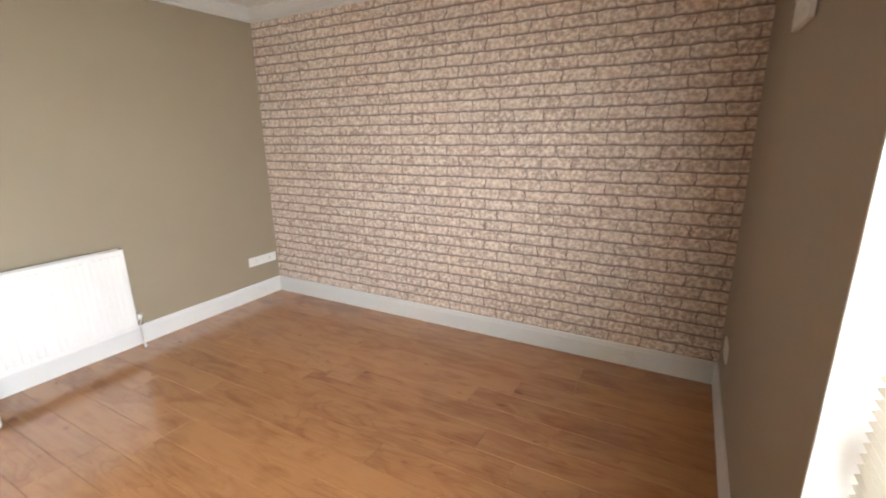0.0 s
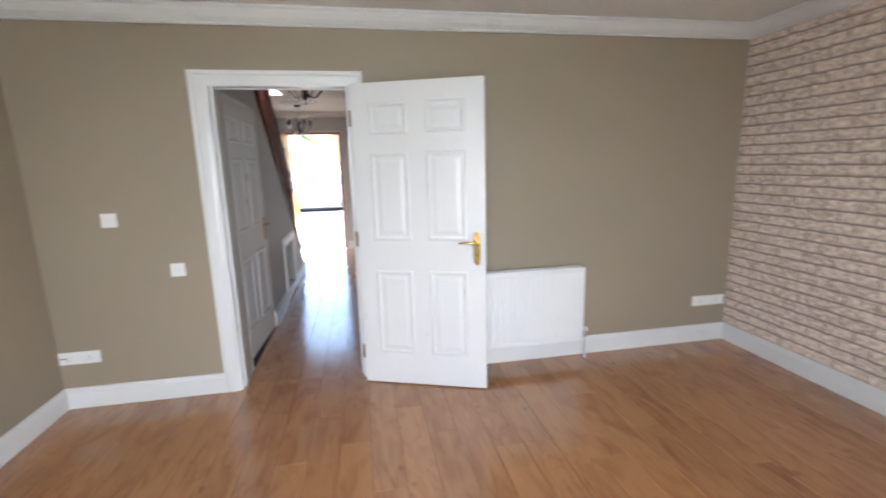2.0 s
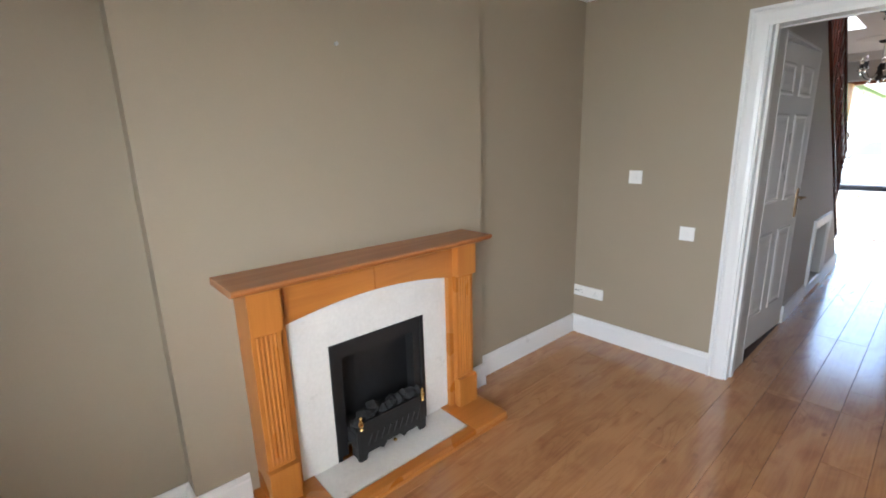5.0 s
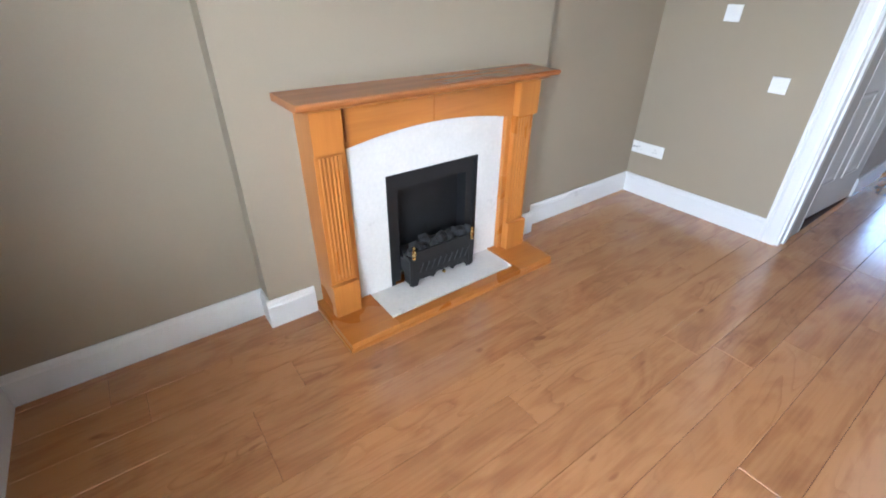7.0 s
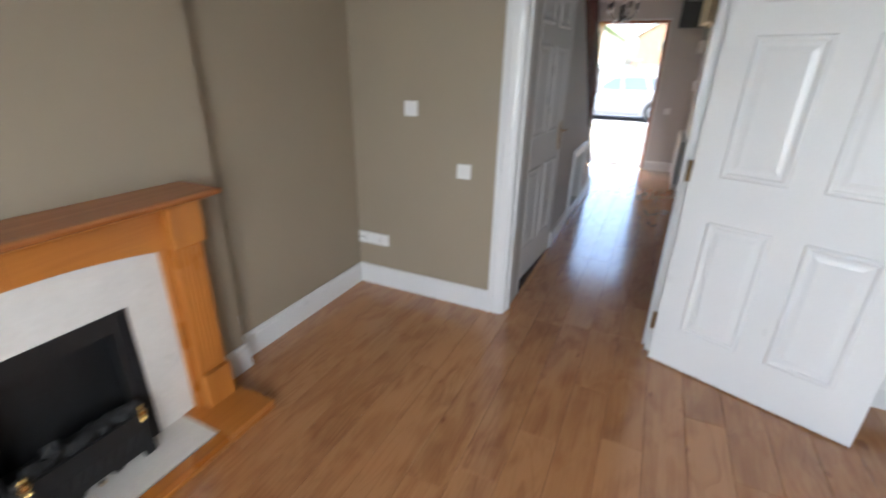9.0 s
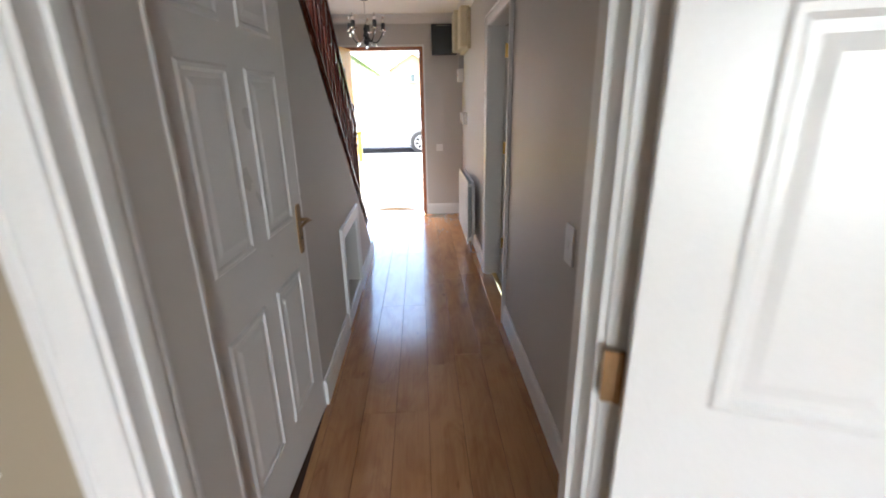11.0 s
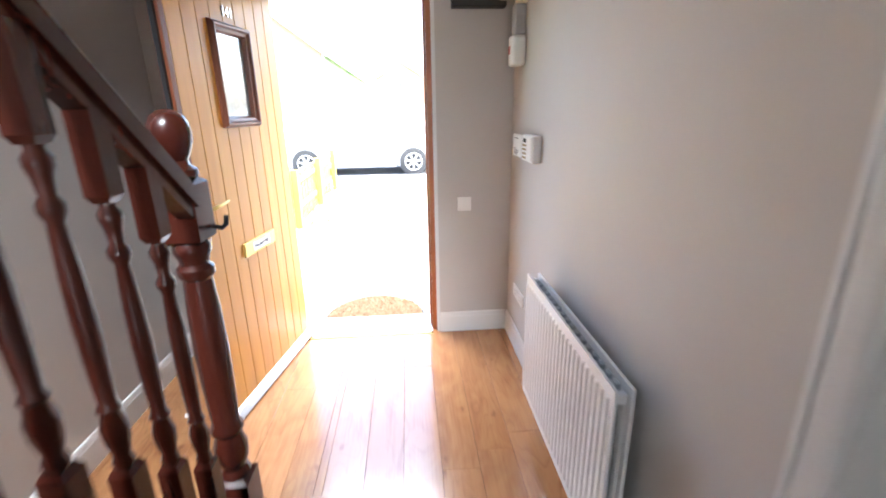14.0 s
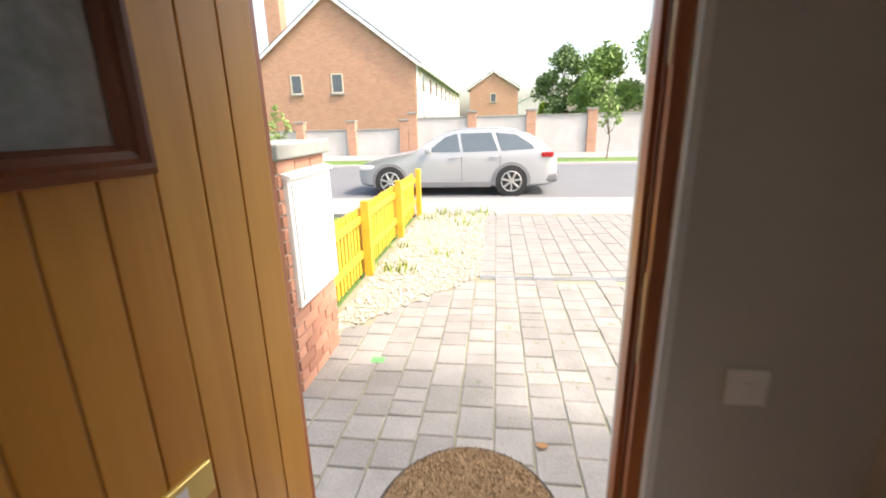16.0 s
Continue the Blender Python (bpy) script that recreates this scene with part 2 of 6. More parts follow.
def glass_mat(name, tint=(1, 1, 1), rough=0.0):
    m = bpy.data.materials.new(name)
    m.use_nodes = True
    b = m.node_tree.nodes["Principled BSDF"]
    b.inputs["Base Color"].default_value = (*tint, 1)
    b.inputs["Transmission Weight"].default_value = 1
    b.inputs["Roughness"].default_value = rough
    b.inputs["IOR"].default_value = 1.45
    return m


M_TAUPE = mat("taupe_wall_paint", (0.33, 0.275, 0.2), (0.308, 0.256, 0.186), 0.55, 1.2, 160, 0.05, wear=0.7, spec=0.3)
M_GREY = mat("grey_wall_paint", (0.53, 0.51, 0.485), (0.5, 0.48, 0.455), 0.5, 1.2, 160, 0.05, wear=0.7, spec=0.3)
M_WHITE = mat("white_gloss_paint", (0.72, 0.72, 0.71), (0.68, 0.68, 0.67), 0.3, 3, 120, 0.03)
M_CEIL = mat("ceiling_paint", (0.78, 0.77, 0.74), (0.73, 0.72, 0.69), 0.8, 1.5, 140, 0.06)
M_PAPER = brick_mat("brick_wallpaper", (0.58, 0.45, 0.37), (0.44, 0.325, 0.265), (0.26, 0.19, 0.158), (1, 2), 0.19, 0.0715, 0.005, 0.42, 0.2, 1.0, 40, (0.88, 0.79, 0.7), 0.6)
M_PLANK = plank_mat("laminate_planks", (0.425, 0.203, 0.083), (0.26, 0.106, 0.039), (0.16, 0.058, 0.022))
M_SUB = mat("plank_joint", (0.05, 0.02, 0.01), rough=0.9)
M_OAK = wood_mat("orange_varnished_wood", (0.49, 0.19, 0.036), (0.37, 0.125, 0.021), (30, 30, 2.0), 0.28, 0.05)
M_OAKH = wood_mat("orange_varnished_wood_across", (0.49, 0.19, 0.036), (0.35, 0.117, 0.021), (30, 2.0, 30), 0.28, 0.05)
M_OAKTOP = wood_mat("mantel_shelf_wood", (0.42, 0.16, 0.05), (0.3, 0.1, 0.03), (30, 2.0, 30), 0.22, 0.0)
M_MAHOG = wood_mat("dark_mahogany_stain", (0.075, 0.016, 0.009), (0.03, 0.006, 0.004), (30, 30, 3.0), 0.22, 0.1)
M_MAHOGL = wood_mat("mahogany_string", (0.2, 0.062, 0.03), (0.12, 0.033, 0.016), (25, 3.0, 25), 0.26, 0.0)
M_DOORWOOD = wood_mat("honey_stained_door_boards", (0.62, 0.30, 0.05), (0.48, 0.20, 0.028), (22, 22, 1.4), 0.38, 0.12, 0.1)
M_BROWNFR = wood_mat("brown_door_frame", (0.2, 0.06, 0.022), (0.1, 0.028, 0.012), (30, 30, 2.5), 0.35, 0.0)
M_REDFR = wood_mat("red_brown_frame", (0.36, 0.11, 0.03), (0.22, 0.06, 0.018), (30, 30, 2.5), 0.35, 0.0)
M_MARBLE = mat("cream_marble", (0.72, 0.70, 0.66), (0.62, 0.60, 0.56), 0.3, 9, 60, 0.02)
M_BLACK = mat("black_fire_metal", (0.012, 0.012, 0.013), (0.007, 0.007, 0.007), 0.55, 8, 120, 0.1)
M_COAL = mat("coal_black", (0.03, 0.03, 0.03), (0.012, 0.012, 0.012), 0.9, 30, 120, 0.5)
M_BRASS = mat("polished_brass", (0.78, 0.55, 0.22), (0.7, 0.46, 0.16), 0.2, 10, 90, 0.02, metal=1)
M_GOLDPL = mat("gold_anodised_plate", (0.72, 0.56, 0.2), (0.62, 0.45, 0.14), 0.38, 10, 90, 0.02, metal=0.8)
M_DULLBR = mat("dull_brass", (0.35, 0.24, 0.13), (0.25, 0.16, 0.08), 0.35, 20, 90, 0.03, metal=1)
M_CHROME = mat("chrome", (0.7, 0.7, 0.7), (0.6, 0.6, 0.6), 0.12, 10, 90, 0.0, metal=1)
M_ALU = mat("grey_aluminium", (0.55, 0.55, 0.54), (0.42, 0.42, 0.41), 0.4, 12, 120, 0.05, metal=0.7)
M_PLASTIC = mat("white_plastic", (0.8, 0.8, 0.78), (0.75, 0.75, 0.73), 0.35, 5, 90, 0.0)
M_CREAMPL = mat("cream_plastic", (0.66, 0.6, 0.42), (0.58, 0.52, 0.36), 0.4, 8, 90, 0.02)
M_GREYPL = mat("grey_plastic", (0.4, 0.4, 0.4), (0.3, 0.3, 0.3), 0.4, 8, 90, 0.0)
M_BLACKPL = mat("black_plastic", (0.015, 0.015, 0.017), (0.01, 0.01, 0.011), 0.4, 8, 90, 0.0)
M_DKGREEN = mat("lcd_green", (0.03, 0.06, 0.03), (0.02, 0.045, 0.02), 0.2, 8, 90, 0.0)
M_TANBTN = mat("tan_buttons", (0.35, 0.26, 0.12), (0.28, 0.2, 0.09), 0.5, 8, 90, 0.0)
M_PAPERLBL = mat("paper_label", (0.8, 0.8, 0.78), (0.74, 0.74, 0.72), 0.7, 8, 90, 0.0)
M_INK = mat("ink", (0.05, 0.05, 0.06), rough=0.7, bump=0)
M_INKGREY = mat("faint_ink", (0.35, 0.33, 0.32), rough=0.7, bump=0)
M_RED = mat("red_plastic", (0.5, 0.03, 0.02), rough=0.4, bump=0)
M_RADW = mat("radiator_enamel", (0.8, 0.8, 0.79), (0.75, 0.75, 0.74), 0.32, 3, 90, 0.0)
M_RADIN = mat("galvanised_fins", (0.42, 0.45, 0.45), (0.34, 0.37, 0.37), 0.5, 6, 90, 0.0, metal=0.3)
M_GLASS = glass_mat("clear_glass")
M_CRYSTAL = glass_mat("crystal")
M_TILE = mat("beige_floor_tile", (0.5, 0.46, 0.38), (0.42, 0.38, 0.31), 0.35, 7, 70, 0.03, rnd=0.2)
M_CREAM = mat("cream_cabinet", (0.7, 0.64, 0.5), (0.64, 0.58, 0.45), 0.4, 4, 90, 0.02)
# near-black colour stands in for shade inside the cupboard, recess and drain
M_DARK = mat("painted_recess_shade", (0.02, 0.018, 0.016), rough=0.9)
M_GROUT = mat("sand_joint", (0.27, 0.25, 0.2), (0.16, 0.165, 0.085), 0.95, 5, 60, 0.5)
M_PAVER = mat("weathered_pavers", (0.27, 0.257, 0.238), (0.17, 0.16, 0.146), 0.85, 5, 70, 0.5, rnd=0.22)
M_GRAVEL = mat("cream_gravel", (0.56, 0.53, 0.45), (0.34, 0.32, 0.26), 0.9, 30, 120, 0.4, rnd=0.3)
M_SOIL = mat("gravel_bed", (0.4, 0.375, 0.31), (0.24, 0.22, 0.17), 0.95, 30, 110, 0.8)
M_ASPH = mat("asphalt", (0.16, 0.165, 0.17), (0.125, 0.13, 0.135), 0.85, 1.5, 90, 0.4)
M_PATH = mat("concrete_path", (0.3, 0.295, 0.285), (0.23, 0.225, 0.215), 0.85, 2, 60, 0.4)
M_KERB = mat("kerb_stone", (0.5, 0.49, 0.47), (0.4, 0.39, 0.37), 0.85, 4, 60, 0.4)
M_GRASS = mat("grass", (0.12, 0.21, 0.035), (0.07, 0.13, 0.02), 0.9, 8, 70, 0.6)
M_WEED = mat("weed_leaf", (0.22, 0.3, 0.03), (0.13, 0.2, 0.02), 0.7, 20, 90, 0.1)
M_YELLOW = mat("yellow_fence_stain", (0.72, 0.44, 0.045), (0.58, 0.33, 0.03), 0.6, 7, 70, 0.2)
M_BRICK = mat("red_brick", (0.46, 0.24, 0.16), (0.34, 0.16, 0.105), 0.85, 10, 70, 0.4, rnd=0.5)
M_MORTAR = mat("mortar", (0.5, 0.46, 0.4), (0.4, 0.37, 0.32), 0.95, 12, 90, 0.4)
M_STONE = mat("cap_stone", (0.33, 0.33, 0.31), (0.22, 0.22, 0.2), 0.9, 12, 80, 0.5)
M_HBRICK = brick_mat("house_brick", (0.5, 0.27, 0.17), (0.4, 0.205, 0.13), (0.45, 0.38, 0.31), (0, 2), 0.225, 0.075, 0.006, 0.9, 0.2, 0.25, 3, (0.52, 0.32, 0.22))
M_RENDERW = mat("white_render", (0.6, 0.585, 0.56), (0.42, 0.4, 0.375), 0.9, 1.2, 40, 0.3)
M_ROOF = mat("grey_roof_tiles", (0.2, 0.2, 0.2), (0.13, 0.13, 0.13), 0.85, 6, 30, 0.5)
M_COIR = mat("coir_mat", (0.3, 0.2, 0.11), (0.17, 0.11, 0.055), 0.95, 25, 240, 1.0)
M_RUBBER = mat("black_rubber", (0.03, 0.03, 0.03), (0.018, 0.018, 0.018), 0.75, 15, 90, 0.2)
M_CAR = mat("silver_car_paint", (0.4, 0.41, 0.42), (0.37, 0.38, 0.39), 0.34, 3, 200, 0.0, metal=0.2, coat=0.5)
M_CLAD = mat("grey_cladding", (0.2, 0.2, 0.205), (0.16, 0.16, 0.165), 0.6, 8, 90, 0.1)
M_CARGLASS = mat("tinted_car_glass", (0.1, 0.125, 0.135), (0.08, 0.1, 0.11), 0.06, 3, 90, 0.0, spec=1.0)
M_TAIL = mat("red_lamp_lens", (0.4, 0.02, 0.02), (0.3, 0.015, 0.015), 0.15, 8, 90, 0.0)
M_LENS = mat("clear_lamp_lens", (0.6, 0.62, 0.64), (0.5, 0.52, 0.54), 0.1, 8, 90, 0.0)
M_WINDARK = mat("far_window_glass", (0.1, 0.12, 0.14), (0.07, 0.085, 0.1), 0.08, 2, 20, 0.0, spec=0.9)
M_LEAF = mat("tree_leaves", (0.26, 0.36, 0.1), (0.13, 0.22, 0.05), 0.7, 1.2, 30, 0.1)
M_LEAFD = mat("dark_tree_leaves", (0.17, 0.25, 0.09), (0.09, 0.15, 0.05), 0.75, 1.2, 30, 0.1)
M_LEAFY = mat("lime_leaves", (0.35, 0.45, 0.05), (0.22, 0.33, 0.03), 0.7, 1.2, 30, 0.1)
M_BARK = mat("bark", (0.2, 0.16, 0.11), (0.12, 0.09, 0.06), 0.95, 12, 60, 0.6)
M_LIMEMARK = mat("green_paper_scrap", (0.12, 0.55, 0.12), (0.1, 0.48, 0.1), 0.6, 10, 90, 0.0)
M_DRYLEAF = mat("dry_leaf", (0.3, 0.15, 0.05), (0.2, 0.1, 0.03), 0.7, 30, 90, 0.1)
M_BLIND = mat("wood_blind_slats", (0.78, 0.74, 0.66), (0.7, 0.66, 0.58), 0.4, 5, 90, 0.02)


# ---- mesh helpers ----
def bm_box(bm, x0, y0, z0, x1, y1, z1, bevel=0.0):
    r = bmesh.ops.create_cube(bm, size=1, matrix=Matrix.LocRotScale(((x0 + x1) / 2, (y0 + y1) / 2, (z0 + z1) / 2), None, (abs(x1 - x0), abs(y1 - y0), abs(z1 - z0))))
    if bevel:
        es = {e for v in r["verts"] for e in v.link_edges}
        bmesh.ops.bevel(bm, geom=list(es), offset=bevel, segments=2, affect="EDGES", profile=0.5)
    return bm


def box(x0, y0, z0, x1, y1, z1, bevel=0.0):
    return bm_box(bmesh.new(), x0, y0, z0, x1, y1, z1, bevel)


def prism(pts, axis, a, b, bm=None):
    """A closed outline pushed along an axis from a to b. pts in the other two axes, in xyz order."""
    bm = bm or bmesh.new()

    def at(p, v):
        return {"x": (v, p[0], p[1]), "y": (p[0], v, p[1]), "z": (p[0], p[1], v)}[axis]
    lo = [bm.verts.new(at(p, a)) for p in pts]
    hi = [bm.verts.new(at(p, b)) for p in pts]
    n = len(pts)
    bm.faces.new(lo)
    bm.faces.new(hi[::-1])
    for i in range(n):
        bm.faces.new((lo[i], hi[i], hi[(i + 1) % n], lo[(i + 1) % n]))
    bmesh.ops.recalc_face_normals(bm, faces=bm.faces)
    return bm


def lathe(profile, seg=20, bm=None, c=(0, 0, 0)):
    """profile: (radius, z) from below to above, turned about z."""
    bm = bm or bmesh.new()
    rings = []
    for r, z in profile:
        rings.append([bm.verts.new((c[0] + r * math.cos(2 * math.pi * i / seg), c[1] + r * math.sin(2 * math.pi * i / seg), c[2] + z)) for i in range(seg)])
    for a, b in zip(rings, rings[1:]):
        for i in range(seg):
            bm.faces.new((a[i], a[(i + 1) % seg], b[(i + 1) % seg], b[i]))
    bm.faces.new(rings[0][::-1])
    bm.faces.new(rings[-1])
    return bm


def rod(p, q, r, seg=10, bm=None):
    bm = bm or bmesh.new()
    p, q = Vector(p), Vector(q)
    d = q - p
    m = Matrix.Translation((p + q) / 2) @ d.to_track_quat("Z", "Y").to_matrix().to_4x4()
    bmesh.ops.create_cone(bm, cap_ends=True, segments=seg, radius1=r, radius2=r, depth=d.length, matrix=m)
    return bm


def tube(pts, r, seg=8, bm=None):
    """A bent round bar through the points."""
    bm = bm or bmesh.new()
    pts = [Vector(p) for p in pts]
    rings = []
    for i, p in enumerate(pts):
        d = (pts[min(i + 1, len(pts) - 1)] - pts[max(i - 1, 0)]).normalized()
        q = d.to_track_quat("Z", "Y")
        rr = r[i] if isinstance(r, (list, tuple)) else r
        rings.append([bm.verts.new(p + q @ Vector((rr * math.cos(2 * math.pi * k / seg), rr * math.sin(2 * math.pi * k / seg), 0))) for k in range(seg)])
    for a, b in zip(rings, rings[1:]):
        for k in range(seg):
            bm.faces.new((a[k], a[(k + 1) % seg], b[(k + 1) % seg], b[k]))
    bm.faces.new(rings[0][::-1])
    bm.faces.new(rings[-1])
    return bm


def mesh_of(name, bm, material, smooth=False):
    me = bpy.data.meshes.new(name)
    bmesh.ops.recalc_face_normals(bm, faces=bm.faces)
    bm.to_mesh(me)
    bm.free()
    me.materials.append(material)
    if smooth:
        for p in me.polygons:
            p.use_smooth = True
        me.set_sharp_from_angle(angle=radians(40))
    return me


def part(name, bm, material, parent, label="", smooth=False):
    ob = new(name, mesh_of(name, bm, material, smooth))
    ob.parent = parent
    if label:
        ob["label"] = label
    return ob


def thing(name, m, label, category, group="", kind=""):
    ob = new(name)
    ob.empty_display_size = 0.1
    ob.matrix_world = m
    return tagged(ob, label, category, group, kind)


def solid(name, bm, material, label, category="", kind="structure", smooth=False, group=""):
    return tagged(new(name, mesh_of(name, bm, material, smooth)), label, category, group, kind)


# ---- large structure ----
CEIL = 2.42
XL, XR, YW = -1.065, 3.77, -3.585
XA = -1.15  # the alcove beside the window lies a little deeper
HX, FY = 1.062, 5.19


def boxes(*bs):
    bm = bmesh.new()
    for b in bs:
        bm_box(bm, *b)
    return bm


floor = solid("floor", boxes((XL - 0.2, YW - 0.25, -0.1, XR + 0.15, 0.06, -0.0085), (-1.1, 0.06, -0.1, HX + 0.06, FY + 0.04, -0.0085)), M_SUB, "orange-brown laminate plank floor with fine joints", "floor")
solid("wall_door_side", boxes((XL - 0.1, 0, 0, -0.03, 0.06, CEIL), (0.85, 0, 0, XR + 0.1, 0.06, CEIL), (-0.03, 0, 2.02, 0.85, 0.06, CEIL)), M_TAUPE, "taupe painted living-room wall with a doorway", "wall")
solid("wall_hall_end", boxes((-0.1, 0.06, 0, -0.03, 0.12, CEIL), (0.85, 0.06, 0, HX + 0.1, 0.12, CEIL), (-0.03, 0.06, 2.02, 0.85, 0.12, CEIL)), M_GREY, "grey painted hall wall round the living-room doorway", "wall")
solid("wall_brick_paper", box(XR, YW - 0.2, 0, XR + 0.1, 0, CEIL), M_PAPER, "feature wall in brick-print wallpaper in tan and pink-brown", "wall")
solid("wall_fireplace", boxes((XL - 0.1, -2.0, 0, XL, 0, CEIL), (XA - 0.1, YW - 0.2, 0, XA, -2.0, CEIL)), M_TAUPE, "taupe painted alcove wall beside the chimney breast", "wall")
CB0, CB1, CBX = -2.66, -1.09, -1.0


def breast(y):
    """The face of the chimney breast, which runs slightly out of square."""
    return CBX - 0.035 * (CB1 - y) / (CB1 - CB0)


bm = bmesh.new()
for ya, yb, z0 in ((CB0, -2.107, 0), (-2.107, -1.589, 0.617), (-1.589, CB1, 0)):
    prism([(XA if ya < -2 else XL - 0.01, ya), (breast(ya), ya), (breast(yb), yb), (XA if ya < -2 else XL - 0.01, yb)], "z", z0, CEIL, bm)
bmesh.ops.remove_doubles(bm, verts=bm.verts, dist=0.0005)
solid("wall_chimney_breast", bm, M_TAUPE, "shallow taupe chimney breast behind the fireplace", "wall")
WX0, WX1, WZ0, WZ1 = 0.0, 1.97, 0.45, 2.1
solid("wall_window_side", boxes((XA, YW - 0.2, 0, WX0, YW, CEIL), (WX1, YW - 0.2, 0, XR, YW, CEIL), (WX0, YW - 0.2, 0, WX1, YW, WZ0), (WX0, YW - 0.2, WZ1, WX1, YW, CEIL)), M_TAUPE, "taupe painted wall with a wide window", "wall")
solid("ceiling_living_room", box(XL - 0.1, YW - 0.2, CEIL, XR + 0.1, 0.12, CEIL + 0.1), M_CEIL, "white painted living-room ceiling", "ceiling")
# stairwell opening: x -0.98..-0.05, y 0.9..3.3
solid("ceiling_hall", boxes((-0.04, 0.12, CEIL, HX + 0.1, FY + 0.05, CEIL + 0.22), (-1.08, 3.3, CEIL, -0.04, FY + 0.05, CEIL + 0.22), (-1.08, 0.12, CEIL, -0.04, 0.9, CEIL + 0.22)), M_CEIL, "white hall ceiling with a stairwell opening", "ceiling")
solid("ceiling_landing", box(-1.3, 0.1, 4.9, 1.3, 5.5, 5.0), M_CEIL, "white landing ceiling above the stairs", "ceiling")
solid("wall_landing", boxes((-0.04, 0.12, CEIL + 0.22, 0.03, FY, 4.9), (-1.08, 0.1, CEIL + 0.22, -0.04, 0.2, 4.9), (-1.08, FY + 0.0, CEIL + 0.22, -0.04, FY + 0.1, 4.9)), M_GREY, "grey landing wall over the stairwell", "wall")
solid("wall_hall_outer", box(-1.08, 0.12, 0, -0.98, FY, 4.9), M_GREY, "grey painted outer wall beside the stairs", "wall")
KY0, KY1 = 2.1, 2.955
solid("wall_hall_kitchen", boxes((HX, 0.12, 0, HX + 0.12, KY0 - 0.02, CEIL), (HX, KY1 + 0.02, 0, HX + 0.12, FY, CEIL), (HX, KY0 - 0.02, 2.0, HX + 0.12, KY1 + 0.02, CEIL)), M_GREY, "grey painted hall wall with the kitchen doorway", "wall")
FX0, FX1, FZ = -0.385, 0.585, 2.085
solid("wall_front", boxes((-1.3, FY, -0.2, FX0, FY + 0.13, CEIL + 0.22), (-1.3, FY + 0.13, -0.2, -0.47, FY + 0.3, CEIL + 0.22), (-0.47, FY + 0.13, FZ, FX0, FY + 0.3, CEIL + 0.22), (FX1, FY, -0.2, 4.2, FY + 0.3, CEIL + 0.22), (FX0, FY, FZ, FX1, FY + 0.3, CEIL + 0.22), (-1.3, FY + 0.12, CEIL + 0.22, -0.98, FY + 0.3, 5.1), (0.03, FY + 0.1, CEIL + 0.22, 4.2, FY + 0.3, 5.1), (-0.98, FY + 0.12, 4.2, 0.03, FY + 0.3, 5.1), (-0.98, FY + 0.12, CEIL + 0.22, 0.03, FY + 0.3, 3.2)), M_GREY, "grey painted front wall round the entrance", "wall")


def slope(y):
    return 1.418 - 0.892 * (y - 2.106)


DY0, DY1, DZ = 0.3, 1.235, 2.0
top = CEIL
yt = 2.106 + (1.418 - top) / 0.892
bm = prism([(0.12, 0), (DY0, 0), (DY0, top), (0.12, top)], "x", -0.1, 0)
prism([(DY0, DZ), (yt, DZ + 0.0), (yt, top), (DY0, top)], "x", -0.1, 0, bm)
prism([(yt, DZ), (DY1, DZ), (DY1, slope(DY1)), (yt, top)], "x", -0.1, 0, bm)
NY0, NY1, NZ0, NZ1 = 2.09, 2.66, 0.10, 0.62
prism([(DY1, 0), (NY0, 0), (NY0, slope(NY0)), (DY1, slope(DY1))], "x", -0.1, 0, bm)
prism([(NY0, NZ1), (NY1, NZ1), (NY1, slope(NY1)), (NY0, slope(NY0))], "x", -0.1, 0, bm)
prism([(NY0, 0), (NY1, 0), (NY1, NZ0), (NY0, NZ0)], "x", -0.1, 0, bm)
prism([(NY1, 0), (3.6, 0), (3.6, slope(3.6)), (NY1, slope(NY1))], "x", -0.1, 0, bm)
prism([(3.6, 0), (3.69, 0), (3.6, slope(3.6))], "x", -0.1, 0, bm)
bmesh.ops.remove_doubles(bm, verts=bm.verts, dist=0.0005)
solid("wall_under_stairs", bm, M_GREY, "grey triangular wall under the sloping stair string", "wall")


def skirting(name, p, q, nrm, h=0.138):
    """Skirting board along a wall from p to q, on the side to which nrm points."""
    p, q, nrm = Vector((*p, 0)), Vector((*q, 0)), Vector((*nrm, 0))
    bm = bmesh.new()
    prof = [(0.0, 0.0), (0.016, 0.0), (0.016, h - 0.03), (0.013, h - 0.022), (0.013, h - 0.012), (0.008, h), (0.0, h)]
    a = [bm.verts.new(p + nrm * o + Vector((0, 0, z))) for o, z in prof]
    b = [bm.verts.new(q + nrm * o + Vector((0, 0, z))) for o, z in prof]
    bm.faces.new(a)
    bm.faces.new(b[::-1])
    for i in range(len(prof)):
        j = (i + 1) % len(prof)
        bm.faces.new((a[i], b[i], b[j], a[j]))
    solid(name, bm, M_WHITE, "white painted skirting board along the wall", "baseboard")


